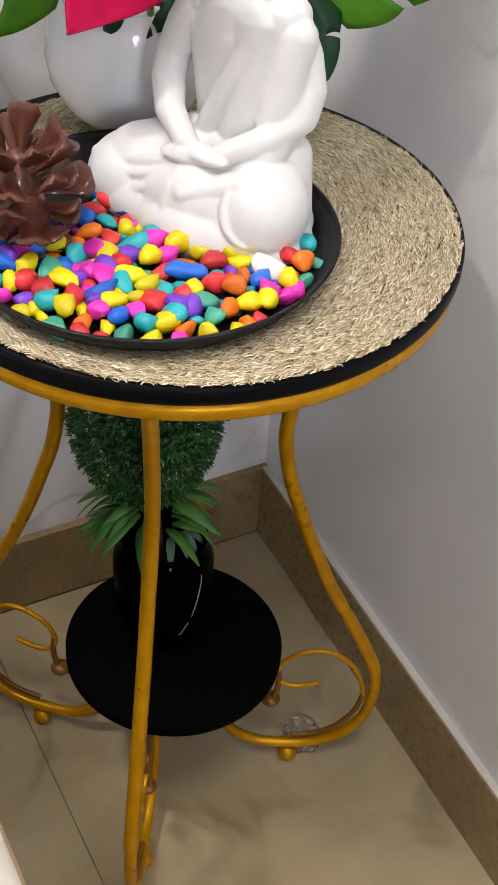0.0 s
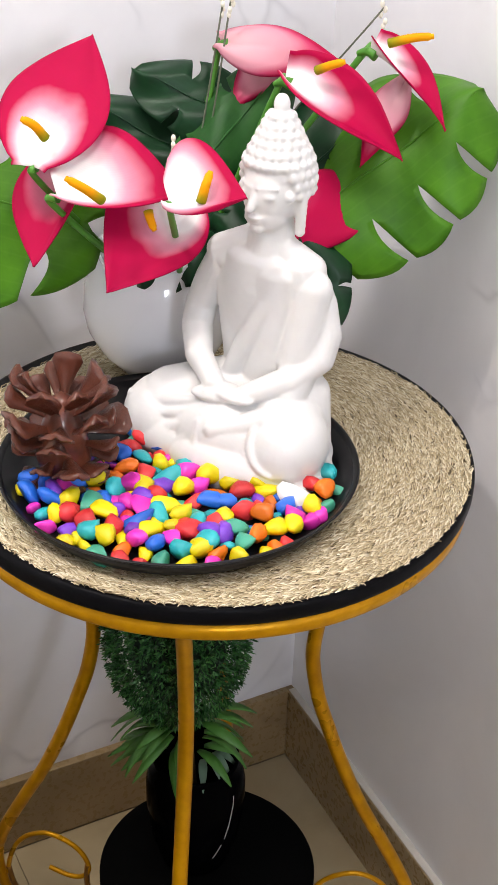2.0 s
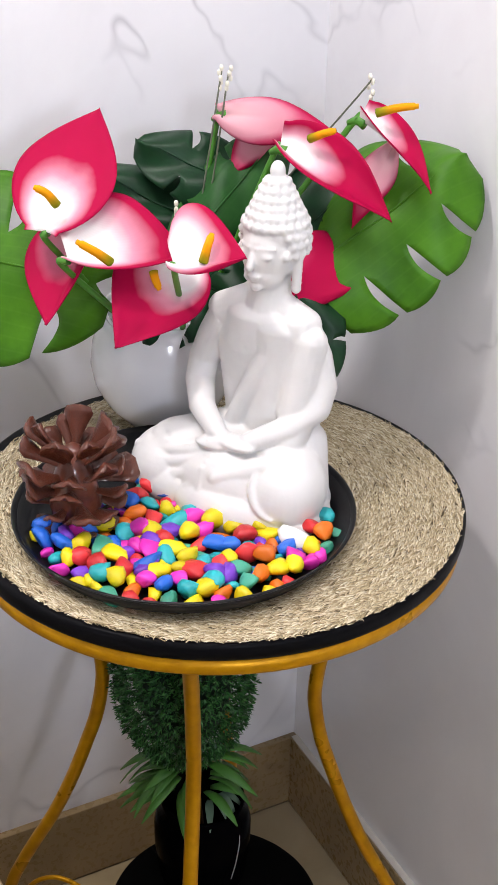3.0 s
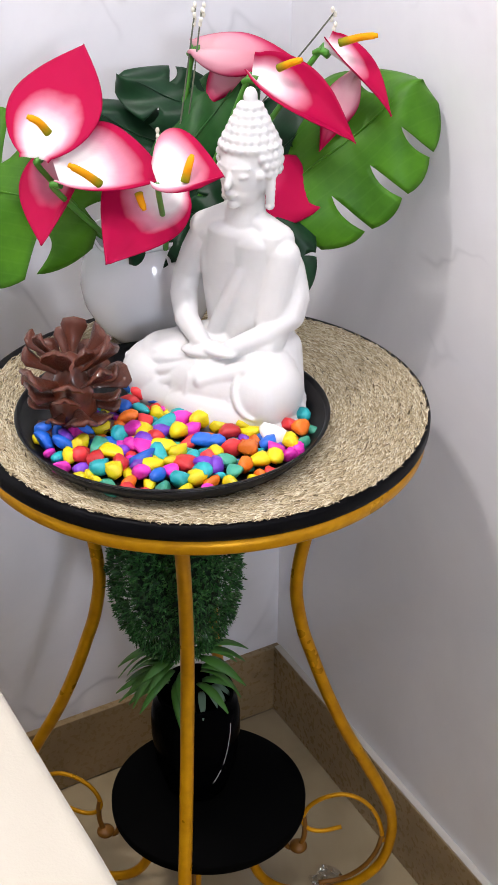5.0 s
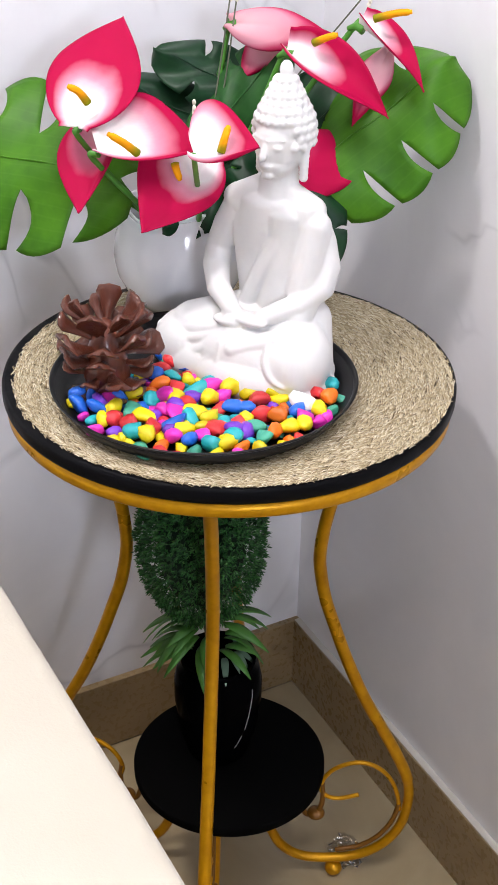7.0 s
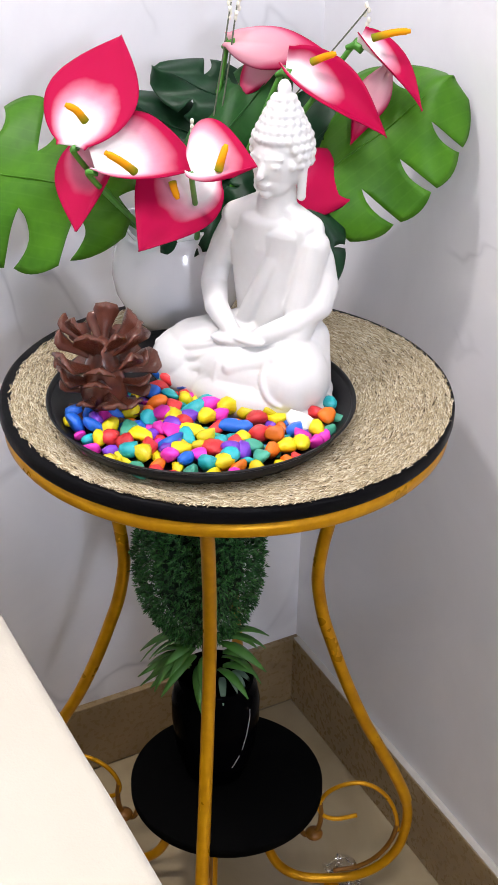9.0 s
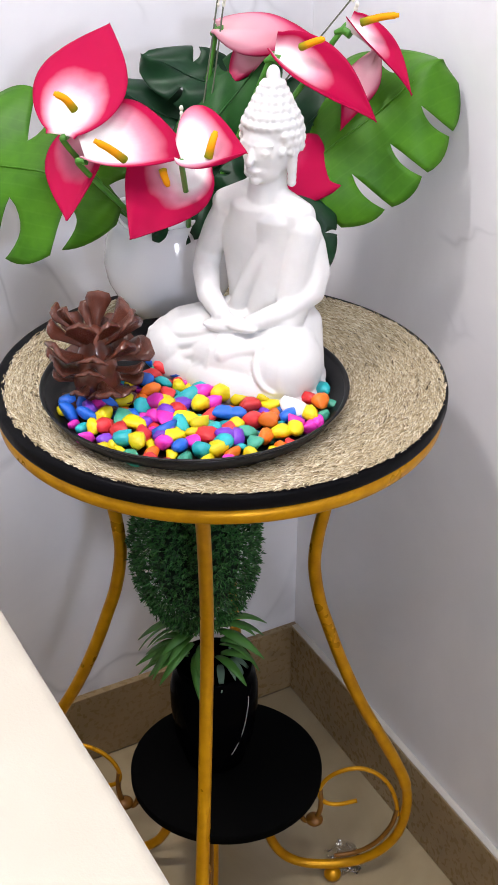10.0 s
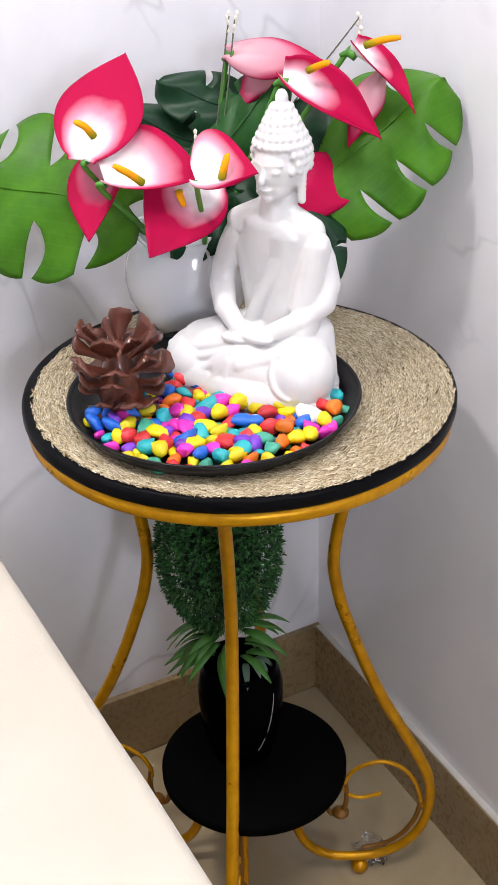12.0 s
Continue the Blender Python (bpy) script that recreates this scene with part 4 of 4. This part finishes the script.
def bush():
    """A dense ball of small forked sprigs on a hidden core."""
    rnd = random.Random(5)
    verts, faces = [], []
    centre = Vector((-0.017, 0.006, 0.294))
    for i in range(5200):
        z = 1 - 2 * (i + 0.5) / 5200
        a = i * 2.39996 + rnd.uniform(-0.2, 0.2)
        flat = math.sqrt(max(0, 1 - z * z))
        d = Vector((flat * math.cos(a), flat * math.sin(a), z))
        rad = 0.068
        p = centre + Vector((d.x * rad, d.y * rad, d.z * (0.105 if z < 0 else 0.09)))
        p -= d * rnd.uniform(0.0, 0.012)
        main = (d + Vector((rnd.gauss(0, 0.35), rnd.gauss(0, 0.35), rnd.gauss(0, 0.35) + 0.1))).normalized()
        side = main.orthogonal().normalized()
        side = Matrix.Rotation(rnd.uniform(0, 6.28), 3, main) @ side
        for k in range(5):
            out = (main + side * math.cos(k * 1.3) * 0.75 + main.cross(side) * math.sin(k * 1.3) * 0.75).normalized()
            w = out.cross(d).normalized() if out.cross(d).length > 1e-3 else side
            ln, wd = rnd.uniform(0.0038, 0.0072), rnd.uniform(0.0005, 0.0009)
            f = len(verts)
            verts += [p - w * wd * 0.5, p + w * wd * 0.5, p + out * ln * 0.6 + w * wd, p + out * ln, p + out * ln * 0.6 - w * wd]
            faces.append((f, f + 1, f + 2, f + 3, f + 4))
    data = bpy.data.meshes.new("foliage")
    data.from_pydata(verts, [], faces)
    data.materials.append(BUSH)
    return data


foliage = new("foliage", bush())
foliage.parent = plant
tagged(foliage, "dense small dark green sprigs", "", "", "stuff")
# near-black ball added inside, puts shade into the gaps between sprigs
part("core", ball(bmesh.new(), (-0.017, 0.006, 0.294), (0.046, 0.046, 0.086), None, 24, 16), material("shaded_foliage_core", (0.003, 0.018, 0.007), 0.9)[0], plant)
part("trunk", tube(bmesh.new(), [(0, 0, 0.052), (-0.006, 0.003, 0.13), (-0.012, 0.005, 0.22)], 0.006, 8, 6), material("trunk_brown", (0.09, 0.055, 0.03), 0.8)[0], plant)


def blade_leaf(length, width, curl):
    bm = bmesh.new()
    rows = []
    for i in range(8):
        t = i / 7
        w = width * math.sin(math.pi * min(0.98, 0.10 + 0.88 * t)) ** 0.8
        x, z = length * t, 0.35 * length * t - curl * length * t * t
        rows.append([bm.verts.new((x, -w, z + 0.18 * w)), bm.verts.new((x, 0, z)), bm.verts.new((x, w, z + 0.18 * w))])
    for a, b in zip(rows, rows[1:]):
        for k in range(2):
            bm.faces.new((a[k], b[k], b[k + 1], a[k + 1]))
    return bm


# arching fronds, most of them on one side, some on the other and a few in front
for k in range(34):
    a = rnd.gauss(160, 26) if k < 22 else rnd.gauss(-24, 20) if k < 32 else rnd.uniform(225, 245)
    leaf = part("leaf", blade_leaf(rnd.uniform(0.034, 0.056) if k < 32 else 0.040, rnd.uniform(0.0040, 0.0062), rnd.uniform(0.55, 1.05) if k < 32 else 1.2), FRESH, plant, "narrow drooping fresh green leaf" if k == 0 else "")
    leaf.matrix_local = pose(-0.010 + 0.018 * math.cos(radians(a)), 0.004 + 0.018 * math.sin(radians(a)), 0.178 + rnd.uniform(-0.030, 0.012), rnd.uniform(-25, 25), 0, a)
    leaf.modifiers.new("thickness", "SOLIDIFY").thickness = 0.0006
for k in range(6):
    a = -120 + 150 * k / 6 + rnd.uniform(-6, 6)
    leaf = part("frosted_leaf", blade_leaf(rnd.uniform(0.020, 0.030), 0.0042, 1.0), FROST, plant, "pale frosted leaf" if k == 0 else "")
    leaf.matrix_local = pose(0.006 + 0.012 * math.cos(radians(a)), -0.001 + 0.012 * math.sin(radians(a)), 0.146 + rnd.uniform(-0.006, 0.012), 0, rnd.uniform(-15, 10), a)

# ---- crumpled clear wrapper on the floor ----
bm = bmesh.new()
bmesh.ops.create_icosphere(bm, subdivisions=3, radius=1.0)
for v in bm.verts:
    k = 0.75 + 0.5 * noise.noise(v.co * 2.3) + 0.15 * noise.noise(v.co * 6)
    v.co = Vector((v.co.x * 0.024 * k, v.co.y * 0.03 * k, max(-0.010, v.co.z * 0.016 * k)))
wrapper = part("plastic_wrapper", bm, CLEAR, None, "", False)
wrapper.matrix_world = pose(0.150, -0.036, 0.0105, 0, 0, 20)
tagged(wrapper, "crumpled clear plastic wrapper lying on the floor", "wrapper")

# ---- floor slabs ----
SLAB_X, SLAB_Y, JOINT = (-2.518, -1.918, -1.318, -0.718, -0.118), (-3.02, -2.42, -1.82, -1.22, -0.62), 0.0008
xs = [WEST, *SLAB_X, EAST - SKIRT_T]
ys = [SOUTH, *SLAB_Y, NORTH - SKIRT_T]
for x0, x1 in zip(xs, xs[1:]):
    for y0, y1 in zip(ys, ys[1:]):
        if x1 - x0 > 0.01 and y1 - y0 > 0.01:
            part("slab", box(bmesh.new(), (x0 + JOINT / 2, y0 + JOINT / 2, -0.003), (x1 - JOINT / 2, y1 - JOINT / 2, 0.0), 0.0006, 1), FLOOR, floor, "", False)
